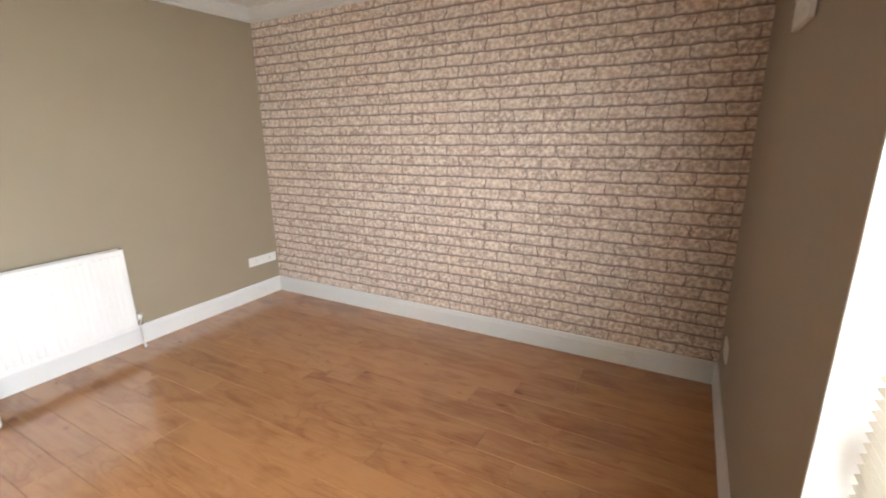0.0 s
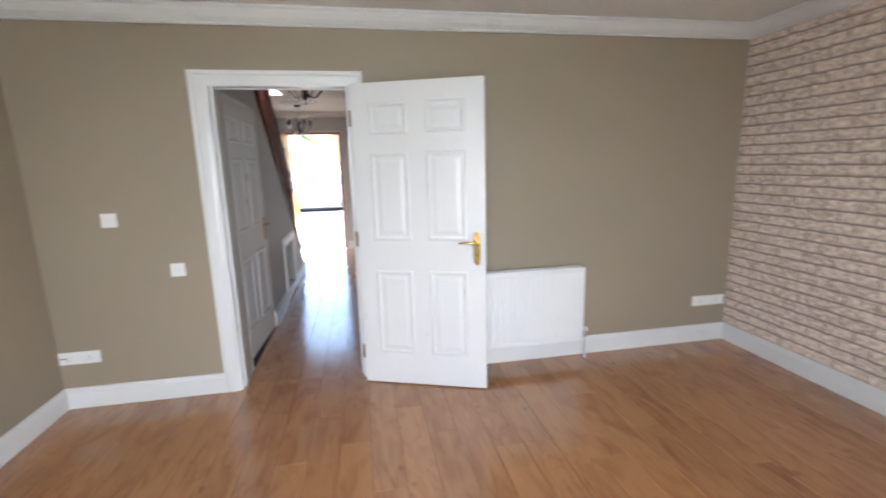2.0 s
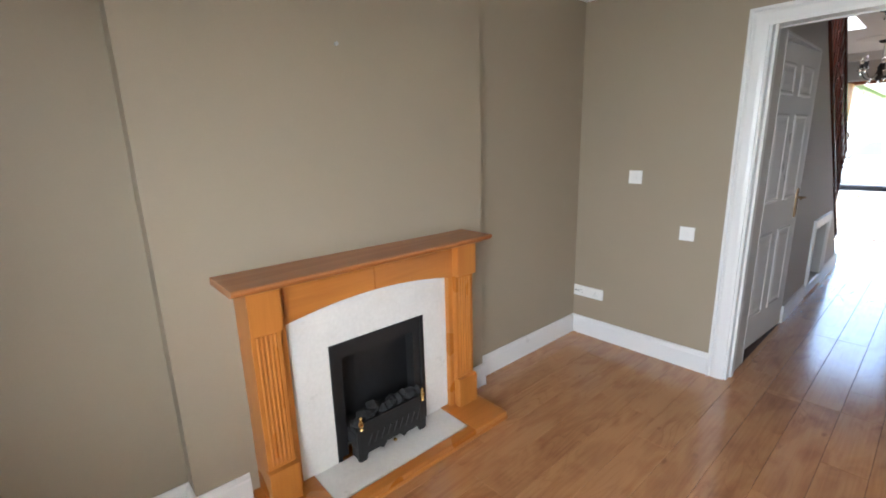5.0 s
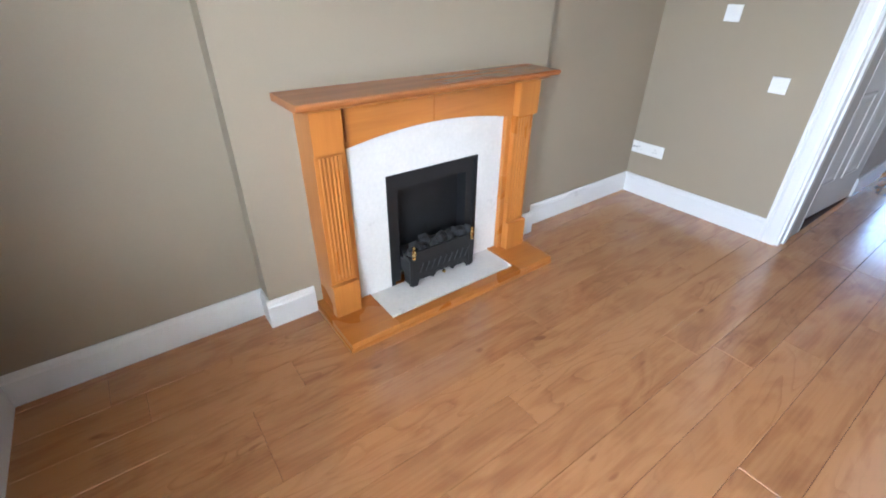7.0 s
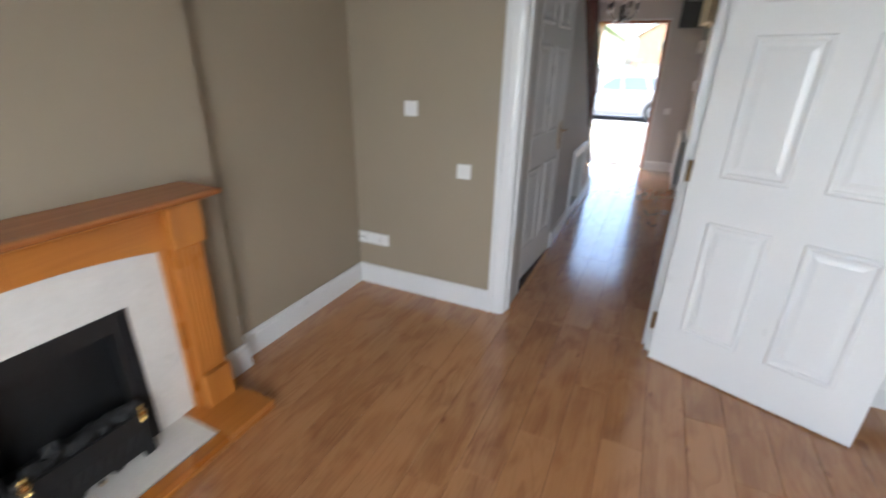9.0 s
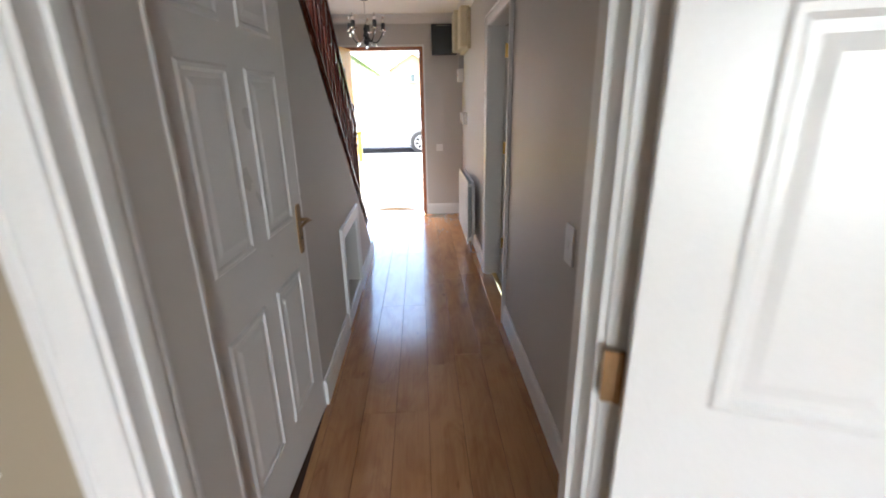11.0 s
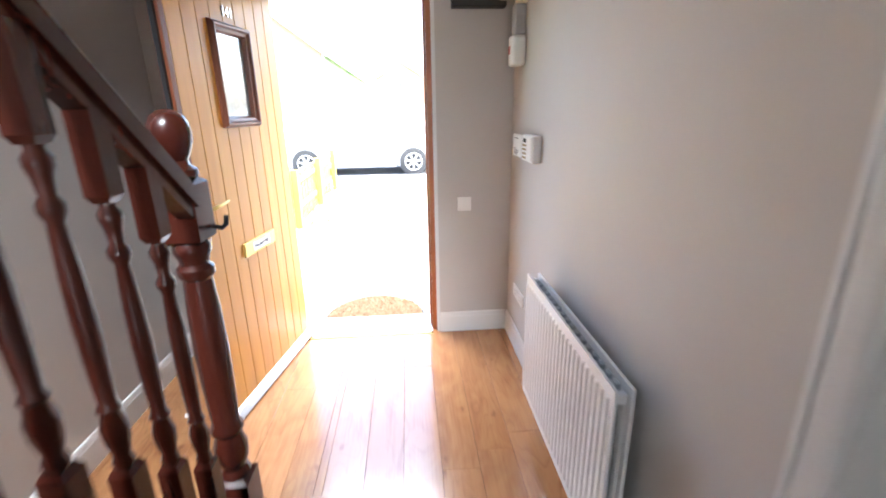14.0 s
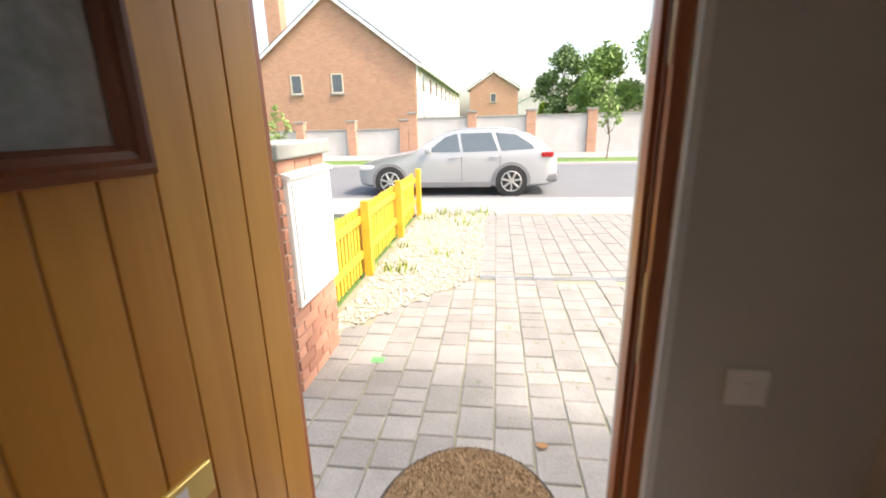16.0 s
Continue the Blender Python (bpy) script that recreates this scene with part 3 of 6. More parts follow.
def coving(name, p, q, nrm):
    p, q, nrm = Vector((*p, CEIL)), Vector((*q, CEIL)), Vector((*nrm, 0))
    prof = [(0, 0), (0.1, 0), (0.1, -0.012), (0.088, -0.018), (0.08, -0.035), (0.058, -0.058), (0.035, -0.072), (0.02, -0.078), (0.02, -0.086), (0.012, -0.09), (0.0, -0.09)]
    bm = bmesh.new()
    a = [bm.verts.new(p + nrm * o + Vector((0, 0, z))) for o, z in prof]
    b = [bm.verts.new(q + nrm * o + Vector((0, 0, z))) for o, z in prof]
    bm.faces.new(a)
    bm.faces.new(b[::-1])
    for i in range(len(prof)):
        j = (i + 1) % len(prof)
        bm.faces.new((a[i], b[i], b[j], a[j]))
    solid(name, bm, M_WHITE, "white moulded plaster coving under the ceiling", "coving")


for i, (p, q, n) in enumerate([((XL, 0), (-0.107, 0), (0, -1)), ((0.92, 0), (XR, 0), (0, -1)), ((XR, -0.016), (XR, YW), (-1, 0)), ((XR - 0.016, YW), (XA + 0.016, YW), (0, 1)),
                               ((XA, YW), (XA, CB0), (1, 0)), ((XL, CB1), (XL, -0.016), (1, 0)), ((-1.035, CB0 - 0.016), (-1.035, -2.46), (1, 0)), ((CBX, -1.27), (CBX, CB1 + 0.016), (1, 0)),
                               ((XA + 0.016, CB0), (-1.035, CB0), (0, -1)), ((XL + 0.016, CB1), (CBX, CB1), (0, 1)),
                               ((HX, 0.12), (HX, 2.03), (-1, 0)), ((HX, 3.025), (HX, FY), (-1, 0)), ((FX1 + 0.02, FY), (HX - 0.016, FY), (0, -1)), ((0, 1.245), (0, 1.99), (1, 0)), ((0, 2.7), (0, 3.6), (1, 0)),
                               ((-0.98, 3.6), (-0.98, FY), (1, 0)), ((-0.964, FY), (FX0, FY), (0, -1)), ((0.93, 0.12), (HX - 0.016, 0.12), (0, 1))]):
    skirting("baseboard_%d" % (i + 1), p, q, n)
for i, (p, q, n) in enumerate([((XL, 0), (XR, 0), (0, -1)), ((XR, 0), (XR, YW), (-1, 0)), ((XR, YW), (XA, YW), (0, 1)), ((XA, YW), (XA, CB0), (1, 0)), ((XL, CB1), (XL, 0), (1, 0)), ((CBX, CB0 - 0.1), (CBX, CB1 + 0.1), (1, 0)),
                               ((HX, 0.12), (HX, FY), (-1, 0)), ((-0.98, FY), (HX, FY), (0, -1)), ((-0.98, 3.3), (-0.98, FY), (1, 0)), ((0, 0.12), (HX, 0.12), (0, 1))]):
    coving("coving_%d" % (i + 1), p, q, n)

# door linings and architraves
def casing(name, axis, a0, a1, face, out, ztop, w=0.09, label="white moulded architrave round a doorway"):
    """Architrave on a wall face. axis: along which the opening a0..a1 runs; out: +1 or -1 from the face."""
    bm = bmesh.new()
    prof = [(0, 0), (0.012, 0), (0.017, 0.2), (0.02, 0.62), (0.014, 0.8), (0.022, 0.86), (0.022, 1), (0, 1)]
    def put(u, z, d):
        return (u, face + out * d, z) if axis == "x" else (face + out * d, u, z)
    for s in (0, 1):
        rings = []
        for z in (0.0, None):
            ring = []
            for d, k in prof:
                o = k * w
                u = a0 - o if s == 0 else a1 + o
                ring.append(bm.verts.new(put(u, ztop + o if z is None else 0.0, d)))
            rings.append(ring)
        for i in range(len(prof)):
            j = (i + 1) % len(prof)
            bm.faces.new((rings[0][i], rings[1][i], rings[1][j], rings[0][j]))
        bm.faces.new(rings[0])
        if s == 0:
            left = rings[1]
        else:
            right = rings[1]
    for i in range(len(prof)):
        j = (i + 1) % len(prof)
        bm.faces.new((left[i], right[i], right[j], left[j]))
    return solid(name, bm, M_WHITE, label, "architrave")


casing("trim_living_door_room", "x", -0.014, 0.832, 0.0, -1, 1.985)
casing("trim_living_door_hall", "x", 0.004, 0.832, 0.12, 1, 1.985, 0.075)
solid("trim_living_door_lining", boxes((-0.03, -0.002, 0, 0.0, 0.122, 2.0), (0.82, -0.002, 0, 0.85, 0.122, 2.0), (-0.03, -0.002, 1.993, 0.85, 0.122, 2.02), (0.0, 0.05, 0, 0.012, 0.09, 1.993), (0.808, 0.05, 0, 0.82, 0.09, 1.993)), M_WHITE, "white door lining with a stop bead", "trim")
casing("trim_kitchen_door_hall", "y", KY0, KY1, HX, -1, 1.985, 0.07)
solid("trim_kitchen_door_lining", boxes((HX - 0.002, KY0 - 0.02, 0, HX + 0.122, KY0 + 0.012, 2.0), (HX - 0.002, KY1 - 0.012, 0, HX + 0.122, KY1 + 0.02, 2.0), (HX - 0.002, KY0 - 0.02, 1.98, HX + 0.122, KY1 + 0.02, 2.0)), M_WHITE, "white kitchen door lining", "trim")
solid("trim_cupboard_lining", boxes((-0.1, DY0, 0, 0.002, DY0 + 0.015, DZ), (-0.1, DY1 - 0.015, 0, 0.002, DY1, DZ), (-0.1, DY0, DZ - 0.015, 0.002, DY1, DZ)), M_WHITE, "white cupboard door lining", "trim")
# near-black board put in so the gap round the ajar door reads as shade
solid("wall_cupboard_shade", boxes((-0.96, 0.2, 0, -0.94, 2.06, 1.9)), M_DARK, "near-black board standing in for shade inside the cupboard under the stairs", "wall")

# kitchen behind its doorway
solid("wall_kitchen", boxes((3.45, 0.12, 0, 3.55, FY, CEIL), (HX + 0.12, 0.02, 0, 3.55, 0.12, CEIL)), M_CREAM, "cream painted kitchen wall", "wall")
solid("ceiling_kitchen", box(HX + 0.12, 0.12, CEIL, 3.55, FY, CEIL + 0.22), M_CEIL, "white kitchen ceiling", "ceiling")
kfloor = solid("floor_kitchen", box(HX + 0.07, 0.12, -0.1, 3.5, FY, -0.006), M_MORTAR, "beige square-tiled kitchen floor", "floor")
solid("trim_threshold_kitchen", prism([(HX + 0.055, 0), (HX + 0.065, 0.006), (HX + 0.085, 0.006), (HX + 0.095, 0)], "y", KY0, KY1), M_BRASS, "brass threshold strip in the kitchen doorway", "threshold")


# ---- living room ----
def panel_door(name, m, w, h, label, thick=0.04, handle_x=None, brass=M_BRASS, sides=(1, -1), sub="door"):
    """A white moulded six-panel door; local x along the leaf from the hinge, local -y and +y its faces."""
    d = thing(name, m, label, "door", kind="structure")
    part("door_leaf", box(0, 0, 0, w, thick, h, 0.002), M_WHITE, d)
    cols = [(0.115, w / 2 - 0.055), (w / 2 + 0.055, w - 0.115)]
    rows = [(0.22, 0.80), (1.0, 1.56), (1.67, 1.86)]
    for s in sides:
        for c0, c1 in cols:
            for r0, r1 in rows:
                bm = bmesh.new()
                f = -0.0 if s < 0 else thick
                # moulded rim, a sunk channel and a raised field
                k = [(0.0, 0.0), (0.008, 0.006), (0.018, 0.006), (0.026, 0.001), (0.04, 0.001), (0.06, 0.005)]
                rings = []
                for inset, up in k:
                    y = f + s * up
                    rings.append([bm.verts.new(p) for p in ((c0 + inset, y, r0 + inset), (c1 - inset, y, r0 + inset), (c1 - inset, y, r1 - inset), (c0 + inset, y, r1 - inset))])
                for a, b in zip(rings, rings[1:]):
                    for i in range(4):
                        bm.faces.new((a[i], a[(i + 1) % 4], b[(i + 1) % 4], b[i]))
                bm.faces.new(rings[-1])
                part("panel", bm, M_WHITE, d)
    if handle_x:
        for s in sides:
            f = 0 if s < 0 else thick
            y0, y1 = sorted((f, f + s * 0.008))
            pl = part("handle_plate", prism([(handle_x + 0.024 * math.cos(a), 0.95 + 0.105 * (1 if math.sin(a) > 0 else -1) * min(1, abs(math.sin(a)) * 1.5 + 0.0)) for a in [i * math.pi / 10 for i in range(20)]], "y", y0, y1), brass, d, "polished shaped handle plate", True)
            part("lever", tube([(handle_x, f + s * 0.008, 0.99), (handle_x, f + s * 0.045, 0.99), (handle_x - 0.015, f + s * 0.055, 0.992), (handle_x - 0.06, f + s * 0.055, 0.998), (handle_x - 0.11, f + s * 0.05, 0.99)], [0.008, 0.008, 0.009, 0.008, 0.006], 10), brass, pl, "", True)
            part("keyhole", rod((handle_x, f, 0.91), (handle_x, f + s * 0.011, 0.91), 0.007), M_BLACKPL, pl)
    return d


def hinge_parts(d, zs, mat_, y=0.0, x=-0.004):
    for z in zs:
        h = part("hinge", rod((x, y, z - 0.05), (x, y, z + 0.05), 0.0065), mat_, d, "brass butt hinge", True)
        part("hinge_flap", boxes((x - 0.03, y - 0.002, z - 0.05, x + 0.032, y + 0.0015, z + 0.05)), mat_, h)


d1 = panel_door("door_living_room", pose(0.838, -0.084, 0.008, 0, 0, -21.1), 0.84, 1.981, "white six-panel door standing wide open into the living room", handle_x=0.785)
hinge_parts(d1, (0.2, 1.0, 1.78), M_DULLBR, 0.045)
d2 = panel_door("door_cupboard", pose(-0.05, 0.35, 0.01, 0, 0, 86.5), 0.865, 1.97, "white six-panel cupboard door under the stairs, slightly ajar", handle_x=0.805, brass=M_DULLBR, sides=(-1,))
d3 = panel_door("door_kitchen", pose(1.19, 2.957, 0.01, 0, 0, 2.0), 0.84, 1.965, "white six-panel kitchen door standing open at right angles", handle_x=0.785, brass=M_DULLBR, sides=(-1,))
hinge_parts(d3, (0.27, 1.075, 1.8), M_BRASS, -0.004, -0.012)


def radiator(name, m, length, height, label, depth=0.1):
    """Double-panel steel radiator: local x along, back at y=0, front at y=-depth, foot at z=0."""
    r = thing(name, m, label, "radiator")
    n = int(length / 0.036)
    for nm, yf, s in (("front_panel", -depth, 1), ("rear_panel", -0.045, 1)):
        bm = bmesh.new()
        prof = []
        for i in range(n):
            x = 0.012 + (length - 0.024) * i / n
            w = (length - 0.024) / n
            prof += [(x, 0.0), (x + w * 0.12, -0.006), (x + w * 0.62, -0.006), (x + w * 0.74, 0.0)]
        prof.append((length - 0.012, 0.0))
        prof = [(0, 0.0)] + prof + [(length, 0.0)]
        z0, z1, zi = 0.0, height, 0.03
        rows = [[bm.verts.new((x, yf + 0.006, z0)) for x, _ in prof], [bm.verts.new((x, yf + 0.006, z0 + zi)) for x, _ in prof],
                [bm.verts.new((x, yf + 0.006 + o, z0 + zi + 0.012)) for x, o in prof], [bm.verts.new((x, yf + 0.006 + o, z1 - zi - 0.012)) for x, o in prof],
                [bm.verts.new((x, yf + 0.006, z1 - zi)) for x, _ in prof], [bm.verts.new((x, yf + 0.006, z1)) for x, _ in prof]]
        for a, b in zip(rows, rows[1:]):
            for i in range(len(prof) - 1):
                bm.faces.new((a[i], a[i + 1], b[i + 1], b[i]))
        bm_box(bm, 0, yf + 0.0065, 0, length, yf + 0.016, height)
        part(nm, bm, M_RADW, r, "", False)
    bm = bmesh.new()
    y0, y1 = -depth + 0.017, -0.044
    yy = [(-depth + 0.017, -depth + 0.032), (-0.06, -0.0455)] if depth > 0.085 else [(y0, y1)]
    for a, b in yy:
        k = int(length / 0.05)
        for i in range(k):
            x = 0.03 + (length - 0.06) * i / k
            bm_box(bm, x, a, 0.04, x + 0.026, b, height - 0.015)
    part("convector_fins", bm, M_RADIN, r, "grey convector fins between the panels")["kind"] = "stuff"
    for x in (0.02, length - 0.02):
        part("end_tube", box(x - 0.012, -depth + 0.016, 0.02, x + 0.012, -0.046, 0.05, 0.003), M_RADW, r)
        part("end_tube", box(x - 0.012, -depth + 0.016, height - 0.05, x + 0.012, -0.046, height - 0.02, 0.003), M_RADW, r)
    for x in (0.15, length - 0.15):
        part("wall_bracket", box(x - 0.015, -0.03, 0.05, x + 0.015, 0.001, height - 0.06), M_RADW, r)
    return r


def valve(parent, x, y, z, floor_z, side=1, to_wall=0.0):
    v = part("valve", rod((x, y, z), (x + side * 0.03, y, z), 0.011), M_CHROME, parent, "chrome radiator valve", True)
    part("valve_body", rod((x + side * 0.035, y, z - 0.03), (x + side * 0.035, y, z + 0.012), 0.012), M_CHROME, v, "", True)
    part("valve_cap", lathe([(0.012, 0), (0.014, 0.005), (0.014, 0.03), (0.01, 0.036)], 14, None, (x + side * 0.035, y, z + 0.012)), M_PLASTIC, v, "", True)
    pts = [(x + side * 0.035, y, z - 0.03), (x + side * 0.035, y, floor_z + 0.03)]
    pts += [(x + side * 0.035, y + 0.01, floor_z + 0.008), (x + side * 0.035, y + to_wall, floor_z + 0.004)] if to_wall else [(x + side * 0.035, y, floor_z)]
    part("pipe", tube(pts, 0.0075), M_CHROME if to_wall else M_WHITE, v, "", True)


r1 = radiator("radiator", pose(1.22, -0.025, 0.16), 1.23, 0.565, "white double-panel steel radiator on the taupe wall behind the open door")
valve(r1, 1.23, -0.06, 0.04, -0.16)
HRX = HX - 0.025
r2 = radiator("radiator", pose(HRX, 4.315, 0.125, 0, 0, -90), 0.885, 0.605, "white double-panel steel radiator low on the hall wall", 0.095)
valve(r2, 0.885, -0.06, 0.03, -0.085, 1, 0.07)


def plate(name, m, w, h, label, category, gang=0, rocker=True, group=""):
    """A wall plate: local x along the wall, back at y=0, front towards -y, middle at the origin."""
    p = thing(name, m, label, category, group)
    part("plate", box(-w / 2, -0.009, -h / 2, w / 2, 0, h / 2, 0.002), M_PLASTIC, p)
    if gang == 2:
        for s in (-1, 1):
            so = part("socket_face", box(s * w * 0.25 - 0.026, -0.0105, -0.03, s * w * 0.25 + 0.026, -0.0088, 0.022, 0.0005), M_PLASTIC, p)
            for dx, dz, ww, hh in ((0, 0.008, 0.004, 0.008), (-0.011, -0.012, 0.0065, 0.004), (0.011, -0.012, 0.0065, 0.004)):
                part("slot", box(s * w * 0.25 + dx - ww / 2, -0.0112, dz - hh / 2, s * w * 0.25 + dx + ww / 2, -0.0104, dz + hh / 2), M_BLACKPL, so)
            part("rocker", box(s * 0.012 - 0.006, -0.0125, 0.006, s * 0.012 + 0.006, -0.0088, 0.03, 0.001), M_PLASTIC, p)
    elif rocker:
        part("rocker", box(-0.008, -0.0125, -0.014, 0.008, -0.0088, 0.014, 0.001), M_PLASTIC, p)
    return p


plate("thermostat", pose(-0.648, 0, 1.2), 0.085, 0.085, "square white thermostat plate on the taupe wall", "thermostat")
plate("light_switch", pose(-0.302, 0, 0.868), 0.085, 0.085, "square white light switch beside the door architrave", "light switch")
sk = plate("power_socket", pose(-0.943, 0, 0.338), 0.235, 0.08, "long white plate with aerial points and a double power socket", "power socket", 2)
for dx in (-0.1, -0.08):
    part("aerial_point", rod((dx, -0.0085, 0), (dx, -0.0115, 0), 0.006), M_BLACKPL, sk)
plate("power_socket", pose(3.6, 0, 0.342), 0.29, 0.08, "long white double power socket near the brick-papered corner", "power socket", 2)
plate("fused_spur", pose(CBX - 0.032, CB1 + 0.0, 0.25, 0, 0, 180), 0.05, 0.085, "small white fused spur on the chimney breast return", "fused spur")
plate("power_socket", pose(3.46, YW, 0.36, 0, 0, 180), 0.15, 0.088, "white double power socket on the window wall", "power socket", 2)
vent = thing("wall_vent", pose(2.86, YW, 1.86, 0, 0, 180), "white plastic ventilation cover high on the window wall", "vent")
part("cover", box(-0.12, -0.02, -0.12, 0.12, 0, 0.12, 0.004), M_PLASTIC, vent)
for i in range(6):
    part("slat", prism([(-0.02, -0.09 + i * 0.032), (-0.027, -0.1 + i * 0.032), (-0.02, -0.078 + i * 0.032)], "x", -0.1, 0.1), M_PLASTIC, vent)
solid("wall_hook", rod((CBX - 0.02, -1.911, 1.85), (CBX - 0.008, -1.911, 1.85), 0.008), M_GREYPL, "small grey wall plug in the chimney breast", "wall plug", "thing")

# fireplace
fp = thing("fireplace", pose(-1.0, -1.886, 0), "orange varnished wood fireplace surround with cream marble and black gas fire", "fireplace")
# local frame: x out from the wall, y along the wall
for b in ((-0.035, -0.575, 0.0, 0.337, 0.64, 0.018), (-0.035, -0.57, 0.0182, 0.333, -0.34, 0.046), (0.0, 0.4, 0.0182, 0.333, 0.635, 0.046), (0.28, -0.3395, 0.0182, 0.333, 0.3995, 0.046)):
    part("hearth_board", bm_box(bmesh.new(), *b, 0.003), M_OAKH, fp, "wooden hearth plinth board")
part("hearth_slab", box(0.065, -0.338, 0.018, 0.27, 0.398, 0.043, 0.004), M_MARBLE, fp, "cream marble hearth slab")
for b in ((-0.03, -0.43, 0.0182, 0.066, -0.221, 0.84), (0.0, 0.297, 0.0182, 0.066, 0.5, 0.84), (-0.015, -0.2208, 0.617, 0.066, 0.2968, 0.84)):
    part("back_panel", box(*b), M_MARBLE, fp, "cream marble slab")
for s, y0, y1 in ((-1, -0.54, -0.428), (1, 0.48, 0.6)):
    lg = part("leg", box(-0.034 if s < 0 else 0, y0, 0.046, 0.118, y1, 0.95, 0.002), M_OAK, fp)
    inner = (y1, y1 + 0.03) if s < 0 else (y0 - 0.03, y0)
    part("inner_return", box(0, inner[0], 0.046, 0.092, inner[1], 0.86, 0.002), M_OAK, lg)
    part("foot_block", box(0.1, y0 - 0.005, 0.046, 0.142, y1 + 0.005, 0.208, 0.003), M_OAK, lg)
    part("head_block", box(0.1, y0 - 0.005, 0.785, 0.142, y1 + 0.005, 0.95, 0.003), M_OAK, lg)
    n = 5
    w = (y1 - y0 - 0.03) / n
    for i in range(n):
        yc = y0 + 0.015 + w * (i + 0.5)
        part("reed", prism([(0.117, yc - w * 0.34), (0.122, yc - w * 0.2), (0.1235, yc), (0.122, yc + w * 0.2), (0.117, yc + w * 0.34)], "z", 0.225, 0.77), M_OAK, lg)
hy = [-0.428 + 0.908 * i / 16 for i in range(17)]
out = [(y, 0.775 + 0.05 * (1 - ((y - 0.026) / 0.454) ** 2)) for y in hy]
part("header", prism(out + [(0.48, 0.95), (-0.428, 0.95)], "x", 0.0, 0.096), M_OAKH, fp, "arched wooden header")
part("header_bead", box(0.095, 0.012, 0.83, 0.099, 0.015, 0.945), M_OAKTOP, fp)
part("header_bead", box(0.095, -0.4, 0.81, 0.102, -0.394, 0.945), M_OAKTOP, fp)
part("cornice", prism([(0.0, 0.95), (0.16, 0.95), (0.172, 0.954), (0.176, 0.96), (0.186, 0.963), (0.19, 0.968), (0.0, 0.968)], "y", -0.575, 0.625), M_OAKH, fp)
part("mantel_shelf", prism([(-0.034, 0.966), (0.2, 0.966), (0.212, 0.972), (0.22, 0.984), (0.218, 0.99), (0.212, 0.993), (-0.034, 0.993)], "y", -0.61, 0.645), M_OAKTOP, fp, "flat mantel shelf")
fi = part("firebox", box(-0.07, -0.22, 0.02, -0.062, 0.296, 0.616), M_BLACK, fp, "black metal firebox back")
for nm, b in (("firebox_side", (-0.062, -0.22, 0.02, 0.07, -0.2, 0.616)), ("firebox_side", (-0.062, 0.276, 0.02, 0.07, 0.296, 0.616)), ("firebox_top", (-0.062, -0.2, 0.6, 0.07, 0.276, 0.616)), ("firebox_hood", (0.04, -0.2, 0.54, 0.06, 0.276, 0.6)), ("firebox_trim", (0.04, -0.2, 0.05, 0.055, -0.16, 0.54)), ("firebox_trim", (0.04, 0.236, 0.05, 0.055, 0.276, 0.54))):
    part(nm, box(*b), M_BLACK, fi)
fr = part("fire_fret", prism([(-0.155, 0.05), (-0.155, 0.2), (-0.12, 0.235), (0.2, 0.235), (0.235, 0.2), (0.235, 0.05), (0.195, 0.044), (0.185, 0.075), (0.12, 0.075), (0.1, 0.06), (0.075, 0.085), (0.0, 0.085), (-0.02, 0.06), (-0.045, 0.075), (-0.105, 0.075), (-0.115, 0.044)], "x", 0.125, 0.138), M_BLACK, fp, "black cast fire fret")
for i in range(9):
    y = -0.10 + i * 0.035
    part("fret_bar", rod((0.14, y, 0.115), (0.14, y + 0.022, 0.165), 0.004, 6), M_BLACK, fr)
for y in (-0.135, 0.215):
    part("fret_wing", box(0.06, y - 0.012, 0.044, 0.14, y + 0.012, 0.2, 0.003), M_BLACK, fr)
    part("finial", lathe([(0.008, 0), (0.011, 0.006), (0.006, 0.014), (0.012, 0.026), (0.013, 0.036), (0.007, 0.048), (0.006, 0.056), (0.009, 0.062), (0.003, 0.07)], 14, None, (0.142, y, 0.205)), M_BRASS, fr, "brass finial", True)
part("control_knob", rod((0.138, 0.04, 0.075), (0.15, 0.04, 0.075), 0.008), M_BRASS, fr)
rc = random.Random(4)
for i in range(22):
    bm = bmesh.new()
    bmesh.ops.create_icosphere(bm, subdivisions=1, radius=0.028 + rc.random() * 0.012)
    for v in bm.verts:
        v.co *= 0.75 + rc.random() * 0.5
    bmesh.ops.translate(bm, verts=bm.verts, vec=(0.06 + rc.random() * 0.05, -0.12 + 0.034 * (i % 11), 0.19 + 0.035 * (i // 11) + rc.random() * 0.012))
    part("coal", bm, M_COAL, fi)
part("coal_bed", box(-0.05, -0.15, 0.1, 0.12, 0.23, 0.18, 0.01), M_COAL, fi)

